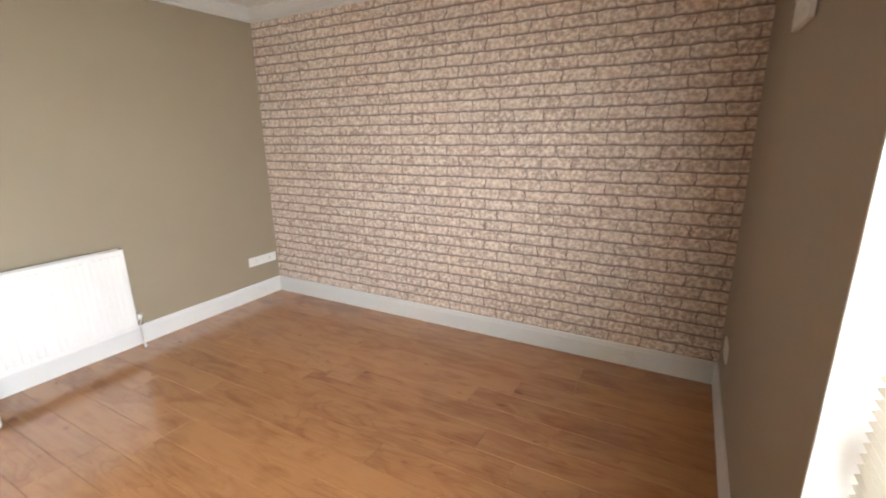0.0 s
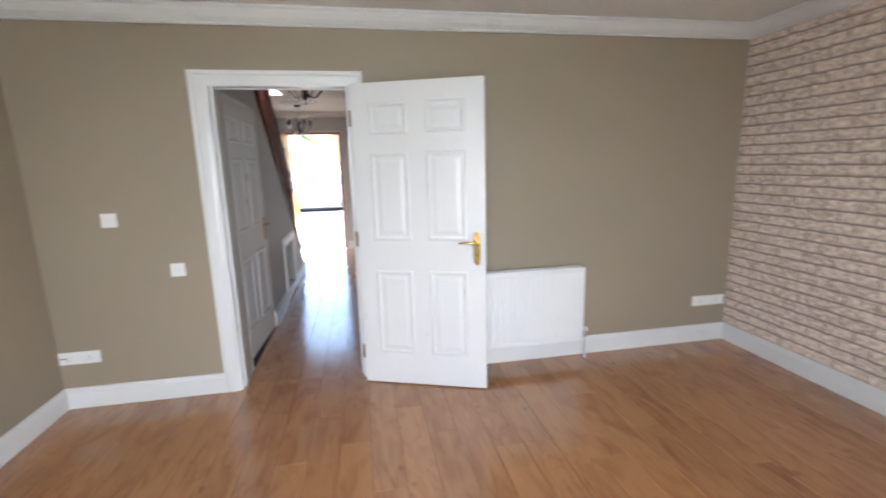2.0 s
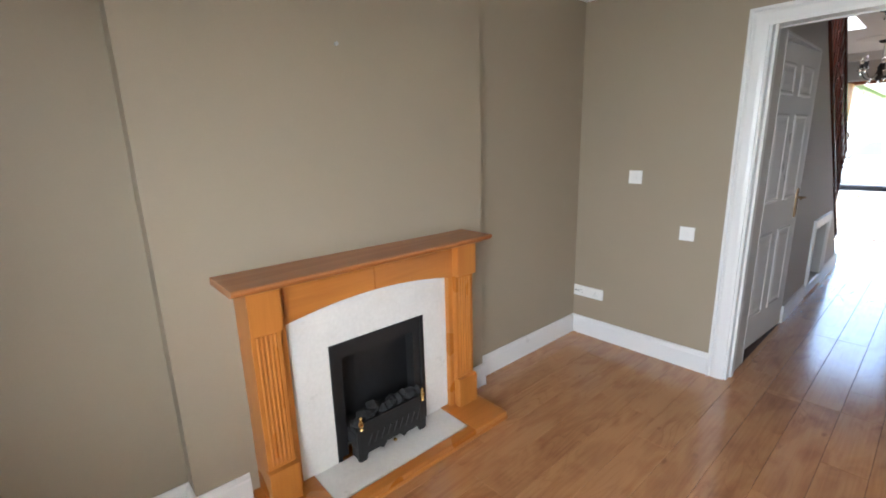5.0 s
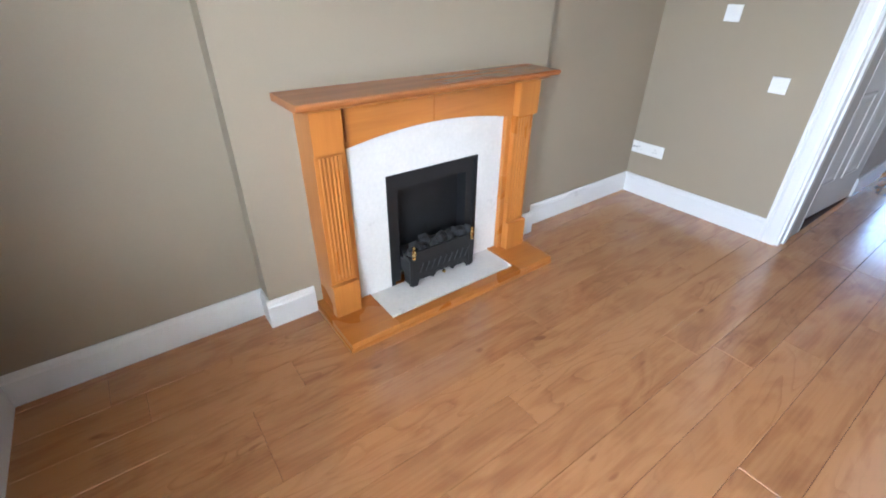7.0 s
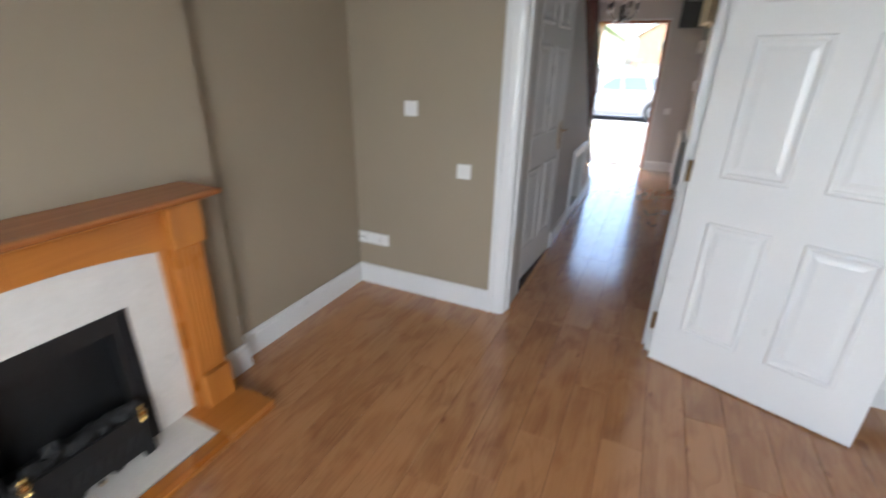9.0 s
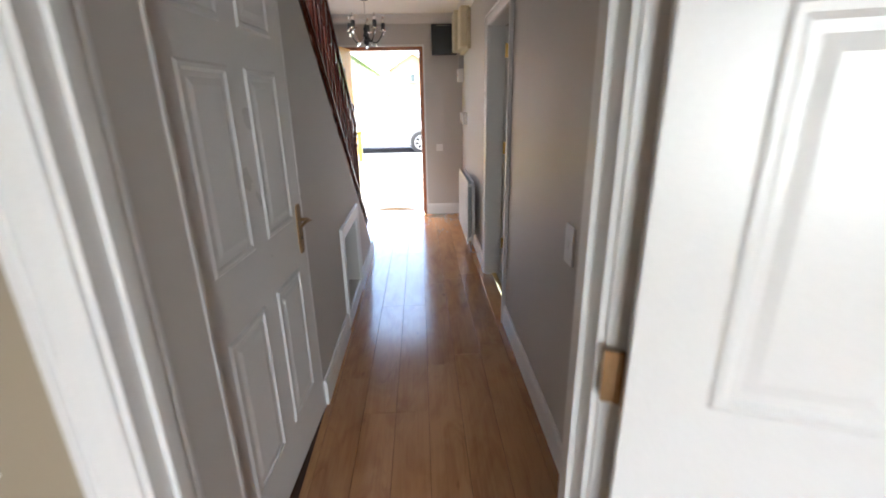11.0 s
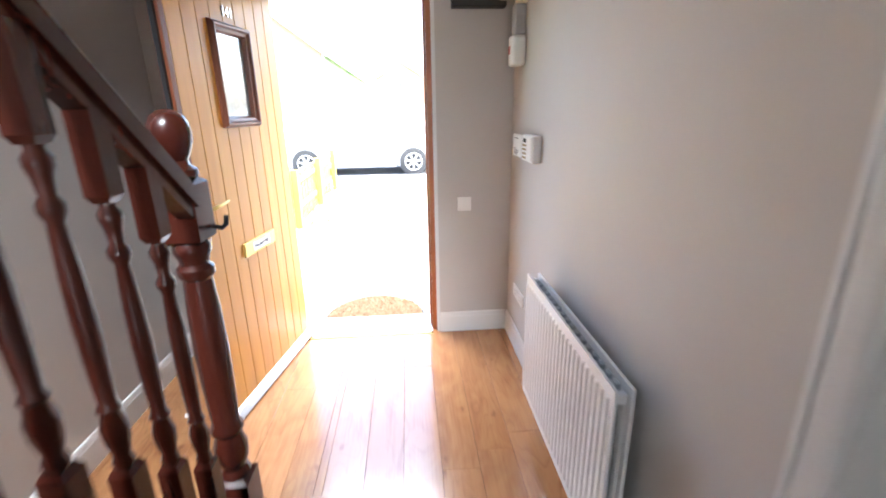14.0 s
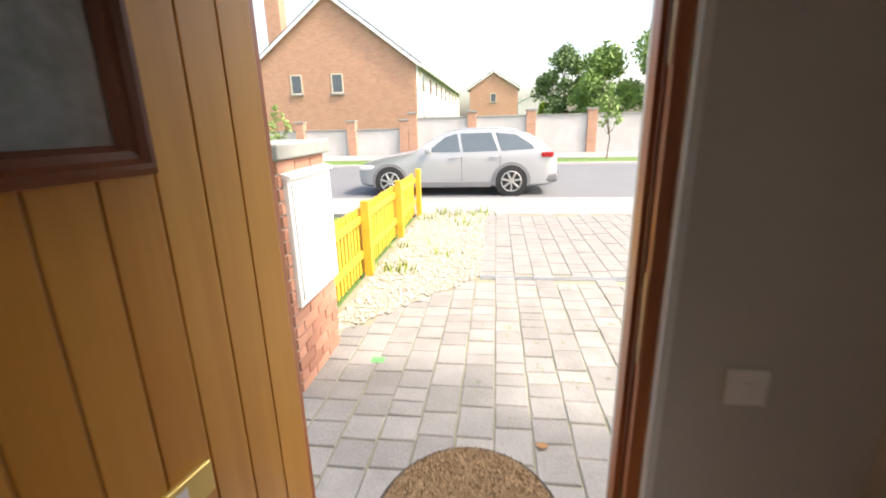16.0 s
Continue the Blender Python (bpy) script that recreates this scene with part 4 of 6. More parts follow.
# living-room window with timber frame and slatted blind
w1 = thing("window_1", pose(0.985, YW, WZ0), "wide timber-framed window with an open slatted blind", "window", kind="structure")
hw = (WX1 - WX0) / 2
part("window_reveal", boxes((-hw, -0.2, -0.01, -hw + 0.008, 0.002, WZ1 - WZ0), (hw - 0.008, -0.2, -0.01, hw, 0.002, WZ1 - WZ0), (-hw, -0.2, WZ1 - WZ0 - 0.008, hw, 0.002, WZ1 - WZ0)), M_WHITE, w1, "white painted reveal")
part("window_sill", box(-hw - 0.03, -0.2, -0.002, hw + 0.03, 0.03, 0.025, 0.006), M_WHITE, w1)
for nm, b in (("stile", (-hw + 0.008, -0.2, 0.025, -hw + 0.085, -0.14, 1.642)), ("stile", (hw - 0.085, -0.2, 0.025, hw - 0.008, -0.14, 1.642)), ("mullion", (-0.035, -0.2, 0.025, 0.035, -0.14, 1.642)), ("rail", (-hw + 0.085, -0.2, 0.025, hw - 0.085, -0.142, 0.1)), ("rail", (-hw + 0.085, -0.2, 1.57, hw - 0.085, -0.142, 1.642))):
    part(nm, bm_box(bmesh.new(), *b, 0.006), M_OAK, w1, "orange stained timber")
for a, b in ((-hw + 0.085, -0.035), (0.035, hw - 0.085)):
    g = part("pane", box(a, -0.172, 0.1, b, -0.168, 1.57), M_GLASS, w1)
    g.visible_shadow = False
bl = thing("window_blind", pose(0.985, YW - 0.07, WZ0 + 0.025), "cream wooden venetian blind with open slats in the window", "blind")
part("head_rail", box(-hw + 0.02, -0.025, 1.57, hw - 0.02, 0.025, 1.617, 0.004), M_BLIND, bl)
part("bottom_rail", box(-hw + 0.02, -0.025, 0.002, hw - 0.02, 0.025, 0.022, 0.004), M_BLIND, bl)
slat = mesh_of("slat", prism([(-0.0135, -0.0022), (0.0, 0.0008), (0.0135, -0.0022), (0.0135, -0.001), (0.0, 0.002), (-0.0135, -0.001)], "x", -hw + 0.02, hw - 0.02), M_BLIND)
for i in range(70):
    o = new("slat", slat)
    o.parent = bl
    o.location = (0, 0, 0.04 + i * 0.0218)
    o.rotation_euler = (radians(-13), 0, 0)
for x in (-0.7, 0.0, 0.7):
    part("ladder_cord", boxes((x - 0.0015, 0.014, 0.02, x + 0.0015, 0.0155, 1.58), (x - 0.0015, -0.0155, 0.02, x + 0.0015, -0.014, 1.58)), M_BLIND, bl)


# ---- hall ----
nf = thing("wall_niche", pose(0, 2.375, 0.02), "white-framed recess in the grey wall under the stairs", "niche")
k = [(0.0, 0.0), (0.018, 0.004), (0.02, 0.05), (0.014, 0.085), (0.0, 0.09)]
bm = bmesh.new()
rings = []
for d, ins in k:
    rings.append([bm.verts.new(p) for p in ((d, -0.375 + ins, 0.0 + ins), (d, 0.375 - ins, 0.0 + ins), (d, 0.375 - ins, 0.69 - ins), (d, -0.375 + ins, 0.69 - ins))])
for a, b in zip(rings, rings[1:]):
    for i in range(4):
        bm.faces.new((a[i], a[(i + 1) % 4], b[(i + 1) % 4], b[i]))
part("niche_frame", bm, M_WHITE, nf, "white painted frame")
part("niche_lining", boxes((-0.12, -0.285, 0.08, 0.0, -0.275, 0.6), (-0.12, 0.275, 0.08, 0.0, 0.285, 0.6), (-0.12, -0.285, 0.08, 0.0, 0.285, 0.09), (-0.12, -0.285, 0.59, 0.0, 0.285, 0.6)), M_GREY, nf, "grey lining")
# the recess's darkness is put into the colour of its back
part("niche_back", box(-0.135, -0.285, 0.08, -0.12, 0.285, 0.6), M_DARK, nf, "near-black back that gives the recess its dark depth")

st = thing("staircase", pose(0, 0, 0), "mahogany-stained staircase with turned balusters and a newel post", "staircase")
for i in range(12):
    y0 = 3.46 - i * 0.2096
    z = 0.187 * (i + 1)
    tr = part("tread", box(-0.975, y0 - 0.23, z - 0.025, -0.115, y0 + 0.02, z, 0.006), M_MAHOGL, st)
    part("riser", box(-0.975, y0 - 0.012, z - 0.187, -0.115, y0, z - 0.025), M_MAHOGL, tr)


def along(name, x0, x1, lo, hi, ya, yb, mtl, parent, label="", extra=None):
    """A board that follows the stair slope from ya to yb, lo..hi above the slope line."""
    return part(name, prism([(ya, slope(ya) + lo), (yb, slope(yb) + lo), (yb, slope(yb) + hi), (ya, slope(ya) + hi)], "x", x0, x1), mtl, parent, label)


sg = along("string_board", -0.105, -0.022, 0.0, 0.18, 1.35, 3.5, M_MAHOGL, st, "red-brown string board on the wall")
along("string_cap", -0.12, -0.006, 0.18, 0.197, 1.35, 3.5, M_MAHOG, sg)
along("string_cap", -0.112, -0.014, 0.197, 0.22, 1.35, 3.5, M_MAHOG, sg)
along("string_bead", -0.024, -0.012, 0.153, 0.178, 1.35, 3.5, M_MAHOG, sg)
RX = -0.078
hr = along("handrail", RX - 0.03, RX + 0.03, 1.07, 1.11, 1.3, 3.5, M_MAHOG, st)
along("handrail_top", RX - 0.022, RX + 0.022, 1.11, 1.13, 1.3, 3.5, M_MAHOG, hr)
along("handrail_foot", RX - 0.02, RX + 0.02, 1.035, 1.07, 1.3, 3.5, M_MAHOG, hr)


def squared(w, z0, z1, bm):
    """A square block with chamfered ends."""
    c = 0.012
    h = w / 2
    for a, b, s, t in ((z0, z0 + c, 0.7, 1), (z0 + c, z1 - c, 1, 1), (z1 - c, z1, 1, 0.7)):
        lo = [bm.verts.new((x * h * s, y * h * s, a)) for x, y in ((-1, -1), (1, -1), (1, 1), (-1, 1))]
        hi = [bm.verts.new((x * h * t, y * h * t, b)) for x, y in ((-1, -1), (1, -1), (1, 1), (-1, 1))]
        for i in range(4):
            bm.faces.new((lo[i], lo[(i + 1) % 4], hi[(i + 1) % 4], hi[i]))
        if a == z0:
            bm.faces.new(lo[::-1])
        if b == z1:
            bm.faces.new(hi)


bm = bmesh.new()
W = 0.041
squared(W, -0.03, 0.155, bm)
squared(W, 0.695, 0.86, bm)
lathe([(0.013, 0.15), (0.018, 0.165), (0.0135, 0.18), (0.02, 0.21), (0.0215, 0.235), (0.015, 0.262), (0.019, 0.27), (0.014, 0.282), (0.017, 0.36), (0.018, 0.43), (0.0165, 0.5), (0.012, 0.585), (0.0185, 0.6), (0.0185, 0.612), (0.0115, 0.624), (0.0145, 0.65), (0.019, 0.665), (0.019, 0.677), (0.0125, 0.688), (0.014, 0.7)], 14, bm)
bal = mesh_of("baluster", bm, M_MAHOG, True)
for i in range(18):
    y = 3.361 - i * 0.1165
    o = new("baluster", bal)
    o.parent = st
    o.location = (RX, y, slope(y) + 0.21)

NX, NYP = -0.1, 3.535
nw = part("newel_post", lathe([(0.03, 0.45), (0.043, 0.47), (0.033, 0.49), (0.043, 0.52), (0.046, 0.56), (0.034, 0.6), (0.043, 0.612), (0.043, 0.626), (0.035, 0.64), (0.04, 0.75), (0.042, 0.86), (0.039, 0.98), (0.034, 1.06), (0.043, 1.072), (0.043, 1.09), (0.033, 1.1), (0.038, 1.12), (0.043, 1.13), (0.043, 1.145), (0.034, 1.16)], 24, None, (NX, NYP, 0)), M_MAHOG, st, "turned newel post with a ball cap", True)
for z0, z1 in ((0.0, 0.46), (1.15, 1.305)):
    bm = bmesh.new()
    squared(0.09, z0, z1, bm)
    bmesh.ops.translate(bm, verts=bm.verts, vec=(NX, NYP, 0))
    part("newel_block", bm, M_MAHOG, nw)
part("newel_cap", lathe([(0.034, 1.3), (0.045, 1.312), (0.045, 1.325), (0.03, 1.337), (0.027, 1.346), (0.036, 1.362), (0.043, 1.385), (0.045, 1.405), (0.042, 1.427), (0.033, 1.445), (0.018, 1.456), (0.004, 1.459)], 24, None, (NX, NYP, 0)), M_MAHOG, nw, "", True)
part("coat_hook", tube([(NX + 0.044, NYP + 0.02, 1.185), (NX + 0.07, NYP + 0.02, 1.18), (NX + 0.082, NYP + 0.02, 1.19), (NX + 0.084, NYP + 0.02, 1.21)], 0.006), M_BLACK, nw, "small black hook", True)

# front door
fd = thing("door_front", pose(-0.29, 5.232, 0.0, 0, 0, -101.0), "honey-stained boarded front door with small window, standing open inwards", "door", kind="structure")
DW, DH = 0.9, 2.06
part("door_core", box(0.005, -0.04, 0.012, DW - 0.002, -0.012, DH), M_BROWNFR, fd)
WXa, WXb, WZa, WZb = 0.293, 0.612, 1.382, 1.838
nb = 9
for i in range(nb):
    a, b = 0.004 + (DW - 0.034) * i / nb, 0.004 + (DW - 0.034) * (i + 1) / nb - 0.003
    segs = [(0.012, DH)] if not WXa < (a + b) / 2 < WXb else [(0.012, WZa + 0.01), (WZb - 0.01, DH)]
    for z0, z1 in segs:
        part("board", box(a, -0.012, z0, b, 0.0, z1, 0.0025), M_DOORWOOD, fd)
part("edge_strip", box(DW - 0.03, -0.042, 0.012, DW, 0.002, DH, 0.003), M_BROWNFR, fd, "dark brown edge strip")
part("edge_seal", box(DW, -0.03, 0.012, DW + 0.012, -0.012, DH), M_BLACKPL, fd)
# window in the leaf
wf = part("window_frame", bmesh.new(), M_BROWNFR, fd, "dark moulded window frame")
bm = bmesh.new()
k = [(0.0, 0.0), (0.012, 0.002), (0.026, 0.012), (0.026, 0.02), (0.014, 0.028), (0.012, 0.04), (-0.008, 0.05)]
rings = []
for up, ins in k:
    rings.append([bm.verts.new(p) for p in ((WXa + ins, up, WZa + ins), (WXb - ins, up, WZa + ins), (WXb - ins, up, WZb - ins), (WXa + ins, up, WZb - ins))])
for a, b in zip(rings, rings[1:]):
    for i in range(4):
        bm.faces.new((a[i], a[(i + 1) % 4], b[(i + 1) % 4], b[i]))
bmesh.ops.recalc_face_normals(bm, faces=bm.faces)
bm.to_mesh(wf.data)
bm.free()
M_PANE = mat("dark_reflecting_pane", (0.3, 0.33, 0.34), (0.16, 0.19, 0.19), 0.07, 9, 40, 0.25, spec=1.0, coat=1.0)
part("pane", box(WXa + 0.045, -0.011, WZa + 0.045, WXb - 0.045, -0.006, WZb - 0.045), M_PANE, fd, "textured door pane reflecting the garden")
# fittings
bpl = part("handle_plate", box(0.845, 0.0, 0.885, 0.885, 0.011, 1.155, 0.004), M_GOLDPL, fd, "gold lever handle plate")
part("lever", tube([(0.866, 0.01, 1.06), (0.866, 0.05, 1.06), (0.855, 0.058, 1.061), (0.81, 0.06, 1.066), (0.745, 0.055, 1.072)], [0.009, 0.009, 0.009, 0.008, 0.006], 10), M_GOLDPL, bpl, "", True)
part("cylinder_lock", boxes((0.857, 0.01, 0.92, 0.873, 0.02, 0.955)), M_CHROME, bpl, "steel lock cylinder")
lp = part("letter_plate", box(0.305, 0.0, 0.755, 0.61, 0.014, 0.825, 0.003), M_GOLDPL, fd, "gold letter plate")
part("paper_note", box(0.365, 0.0142, 0.768, 0.535, 0.0152, 0.813), M_PAPERLBL, lp, "white note")


def text(parent, body, size, m, mtl, name="lettering", extrude=0.0006):
    cu = bpy.data.curves.new(name, "FONT")
    cu.body, cu.size, cu.extrude = body, size, extrude
    cu.align_x, cu.align_y = "CENTER", "CENTER"
    tmp = bpy.data.objects.new("tmp", cu)
    scene.collection.objects.link(tmp)
    me = bpy.data.meshes.new_from_object(tmp.evaluated_get(bpy.context.evaluated_depsgraph_get()))
    bpy.data.objects.remove(tmp)
    me.materials.clear()
    me.materials.append(mtl)
    o = new(name, me)
    o.parent = parent
    o.matrix_local = m
    return o


text(lp, "No Junk Mail", 0.026, pose(0.45, 0.0156, 0.791, 90, 0, 180), M_INK)
text(fd, "141", 0.06, pose(0.45, 0.002, 1.885, 90, 0, 180), M_CHROME, "house_number", 0.004)
part("weather_bar", prism([(0.0, 0.014), (0.034, 0.014), (0.036, 0.022), (0.016, 0.05), (0.0, 0.056)], "x", 0.005, DW), M_ALU, fd, "grey aluminium weather bar")
for z in (0.25, 1.05, 1.8):
    part("hinge", rod((-0.004, -0.02, z - 0.05), (-0.004, -0.02, z + 0.05), 0.006), M_DULLBR, fd, "", True)
FI0, FI1 = -0.338, 0.553
solid("trim_front_door_frame", boxes((FX0, FY + 0.03, -0.02, FI0, FY + 0.13, FZ), (FI1, FY + 0.03, -0.02, FX1, FY + 0.13, FZ), (FI1 - 0.014, FY + 0.085, -0.02, FI1, FY + 0.13, 2.06), (FI0, FY + 0.095, -0.02, FI0 + 0.008, FY + 0.13, 2.06), (FI0, FY + 0.03, 2.045, FI1, FY + 0.13, FZ)), M_REDFR, "red-brown stained front door frame", "door frame")
solid("trim_front_door_seal", boxes((FI1 - 0.006, FY + 0.06, 0, FI1 - 0.0005, FY + 0.066, 2.04), (FI1 - 0.004, FY + 0.1, 0.0, FI1 + 0.001, FY + 0.105, 0.0 + 2.0)), M_BROWNFR, "dark weather seal in the door frame", "seal")
solid("trim_strike_plate", boxes((FI1 - 0.0025, FY + 0.036, 0.9, FI1 - 0.0005, FY + 0.056, 1.12), (FI1 - 0.0025, FY + 0.036, 0.4, FI1 - 0.0005, FY + 0.056, 0.52), (FI1 - 0.0025, FY + 0.036, 1.55, FI1 - 0.0005, FY + 0.056, 1.67)), M_DULLBR, "brass strike plates on the door frame", "strike plate")
solid("trim_front_reveal", boxes((FX1 - 0.002, FY - 0.004, 0, FX1 + 0.018, FY + 0.03, FZ + 0.018), (FX0 - 0.018, FY - 0.004, 0.0, FX0 + 0.002, FY + 0.03, FZ + 0.018), (FX0, FY - 0.004, FZ - 0.002, FX1, FY + 0.03, FZ + 0.018)), M_WHITE, "thin white edge bead round the front door", "trim")
sill = thing("door_sill", pose(0.14, FY, -0.02), "grey aluminium and white front door sill", "door sill", kind="structure")
part("step", box(FX0 - 0.14, 0.1, -0.14, FX1 - 0.14, 0.33, -0.005, 0.006), M_WHITE, sill, "white painted step")
part("threshold", prism([(0.0, 0.01), (0.0, 0.021), (0.012, 0.028), (0.03, 0.028), (0.04, 0.022), (0.075, 0.022), (0.08, 0.034), (0.095, 0.034), (0.1, 0.01)], "x", FI0 - 0.14, FI1 - 0.14), M_ALU, sill, "aluminium threshold bar")
part("brass_strip", prism([(-0.04, 0.02), (-0.03, 0.026), (-0.01, 0.026), (0.0, 0.02)], "x", FI0 - 0.14, FI1 - 0.14), M_BRASS, sill, "brass floor strip")

plate("light_switch", pose(0.768, FY, 0.878), 0.086, 0.086, "square white light switch on the grey front wall", "light switch")
plate("power_socket", pose(HX, 4.89, 0.37, 0, 0, -90), 0.23, 0.075, "white double power socket low on the hall wall", "power socket", 2)
plate("light_switch", pose(HX, 0.85, 0.95, 0, 0, -90), 0.086, 0.146, "white double switch plate on the hall wall", "light switch")

al = thing("alarm_keypad", pose(HX, 4.66, 1.255, 0, 0, -90), "white burglar alarm keypad with its flap open", "alarm keypad")
part("housing", box(-0.11, -0.045, -0.065, 0.09, 0, 0.065, 0.008), M_PLASTIC, al)
part("display", box(-0.085, -0.0465, 0.028, -0.03, -0.0448, 0.046), M_DKGREEN, al)
for r in range(4):
    for c in range(3):
        part("button", box(-0.088 + c * 0.022, -0.049, 0.008 - r * 0.02, -0.071 + c * 0.022, -0.0448, 0.018 - r * 0.02, 0.002), M_TANBTN, al)
part("side_panel", box(-0.012, -0.048, -0.055, 0.075, -0.0448, 0.055, 0.004), M_PLASTIC, al)
fl = part("flap", box(-0.285, -0.05, -0.055, -0.115, -0.042, 0.06, 0.003), M_PLASTIC, al, "open white flap with faint print")
for z, a, b in ((0.04, -0.25, -0.235), (0.04, -0.225, -0.17), (-0.015, -0.26, -0.22), (-0.024, -0.25, -0.16), (-0.034, -0.255, -0.17), (-0.042, -0.25, -0.19)):
    part("print_line", box(a, -0.0508, z - 0.003, b, -0.0499, z + 0.003), M_INKGREY, fl)

fb = thing("fuse_box", pose(HX, 4.62, 1.955, 0, 0, -90), "cream electricity meter cupboard high on the hall wall", "fuse box")
part("backboard", box(-0.46, -0.03, 0.0, 0.4, 0, 0.44, 0.003), M_CREAMPL, fb)
part("case", box(-0.42, -0.13, 0.03, -0.06, -0.03, 0.43, 0.012), M_CREAMPL, fb)
part("case", box(0.0, -0.1, 0.02, 0.36, -0.03, 0.4, 0.012), M_CREAMPL, fb)
mb = thing("main_cutout", pose(HX, 4.98, 1.66, 0, 0, -90), "grey main fuse cut-out with red label under the meter cupboard", "main fuse")
part("body", box(-0.05, -0.075, 0.0, 0.05, 0, 0.15, 0.016), M_PLASTIC, mb)
part("upper_body", box(-0.035, -0.06, 0.15, 0.035, 0, 0.295, 0.008), M_GREYPL, mb)
part("red_mark", box(-0.03, -0.0762, 0.06, 0.01, -0.0748, 0.1), M_RED, mb)
bb = thing("wall_unit", pose(0.845, FY, 1.975), "square black metal box high on the front wall", "wall box")
part("case", box(-0.15, -0.075, 0.0, 0.15, 0, 0.34, 0.006), M_BLACKPL, bb)
part("label_strip", box(-0.09, -0.0762, 0.318, 0.06, -0.0748, 0.326), M_GREYPL, bb)


def chandelier(x, y, bottom, label):
    c = thing("chandelier", pose(x, y, CEIL), label, "chandelier", "hall chandeliers")
    H = CEIL - bottom
    part("ceiling_rose", lathe([(0.06, -0.03), (0.16, -0.024), (0.2, -0.016), (0.23, -0.012), (0.24, 0.0)], 36), M_CEIL, c, "round white plaster ceiling rose", True)
    part("canopy", lathe([(0.01, -0.06), (0.035, -0.055), (0.055, -0.03)], 20), M_BLACK, c, "", True)
    part("stem", rod((0, 0, -H + 0.06), (0, 0, -0.05), 0.006), M_CHROME, c, "", True)
    zb = -H + 0.1
    part("hub", lathe([(0.004, zb - 0.06), (0.02, zb - 0.045), (0.03, zb - 0.02), (0.018, zb), (0.032, zb + 0.03), (0.02, zb + 0.06), (0.026, zb + 0.09), (0.01, zb + 0.13)], 20), M_BLACK, c, "", True)
    drop = mesh_of("crystal_drop", lathe([(0.001, -0.04), (0.009, -0.028), (0.006, -0.012), (0.002, 0.0)], 8), M_CRYSTAL, True)
    for i in range(5):
        a = 2 * math.pi * i / 5 + 0.3
        ca, sa = math.cos(a), math.sin(a)
        pts = []
        for k2 in range(11):
            u = k2 / 10
            pts.append((ca * (0.02 + 0.15 * u), sa * (0.02 + 0.15 * u), zb + 0.02 - 0.06 * math.sin(u * math.pi) + 0.05 * u * u))
        ar = part("arm", tube(pts, 0.006, 8), M_CHROME if i % 2 else M_BLACK, c, "", True)
        tx, ty, tz = pts[-1]
        part("drip_pan", lathe([(0.008, 0), (0.032, 0.008), (0.036, 0.014), (0.01, 0.014)], 18, None, (tx, ty, tz)), M_CRYSTAL, ar, "", True)
        part("candle_cup", lathe([(0.016, 0.012), (0.019, 0.02), (0.019, 0.075), (0.016, 0.078)], 16, None, (tx, ty, tz)), M_BLACKPL, ar, "", True)
        part("bulb", lathe([(0.008, 0.078), (0.014, 0.1), (0.012, 0.12), (0.003, 0.14)], 12, None, (tx, ty, tz)), M_CRYSTAL, ar, "", True)
        for rr2 in (1.0, 0.55):
            o = new("crystal_drop", drop)
            o.parent = ar
            o.location = (tx * rr2, ty * rr2, (tz if rr2 == 1.0 else pts[5][2]) - 0.008)
    part("bottom_drop", lathe([(0.001, -0.045), (0.011, -0.03), (0.008, -0.012), (0.002, 0.0)], 8, None, (0, 0, zb - 0.055)), M_CRYSTAL, c, "", True)


chandelier(0.035, 4.05, 1.93, "black and chrome five-arm chandelier with crystal drops by the entrance")
chandelier(0.4, 1.63, 2.08, "black and chrome five-arm chandelier with crystal drops in the hall")
dbm = lathe([(0.002, 0.0), (0.012, 0.004), (0.01, 0.018), (0.003, 0.022)], 7)
solid("paper_crumb", dbm, M_PAPERLBL, "tiny crumpled scrap lying behind the front door", "litter", "thing").location = (-0.72, 4.42, 0.0)

# kitchen units glimpsed past the door
cu = thing("kitchen_cabinet", pose(3.45, 3.75, 0), "cream kitchen base unit with a built-in steel oven", "cabinet")
part("carcass", box(-0.58, -0.3, 0.1, 0, 0.3, 0.87), M_CREAM, cu)
part("plinth", box(-0.53, -0.3, 0, 0, 0.3, 0.1), M_CREAM, cu)
ov = part("oven_door", box(-0.605, -0.29, 0.16, -0.58, 0.29, 0.7, 0.004), M_BLACKPL, cu, "black glass oven door")
part("oven_handle", rod((-0.64, -0.25, 0.66), (-0.64, 0.25, 0.66), 0.009), M_CHROME, ov)
part("control_panel", box(-0.605, -0.29, 0.71, -0.58, 0.29, 0.85, 0.004), M_ALU, cu, "steel control panel")
for y in (2.55, 3.15, 4.35):
    c2 = thing("kitchen_cabinet", pose(3.45, y, 0), "cream kitchen base unit with a panelled door", "cabinet", "kitchen base units")
    part("carcass", box(-0.58, -0.298, 0.1, 0, 0.298, 0.87), M_CREAM, c2)
    part("plinth", box(-0.53, -0.298, 0, 0, 0.298, 0.1), M_CREAM, c2)
    dd = part("cabinet_door", box(-0.602, -0.29, 0.12, -0.581, 0.29, 0.86, 0.004), M_CREAM, c2)
    part("knob", rod((-0.602, 0.22, 0.75), (-0.63, 0.22, 0.75), 0.013), M_CHROME, dd)
solid("worktop", box(2.84, 2.2, 0.872, 3.45, 4.7, 0.91, 0.006), M_OAKTOP, "brown laminate worktop over the kitchen units", "worktop", "thing")


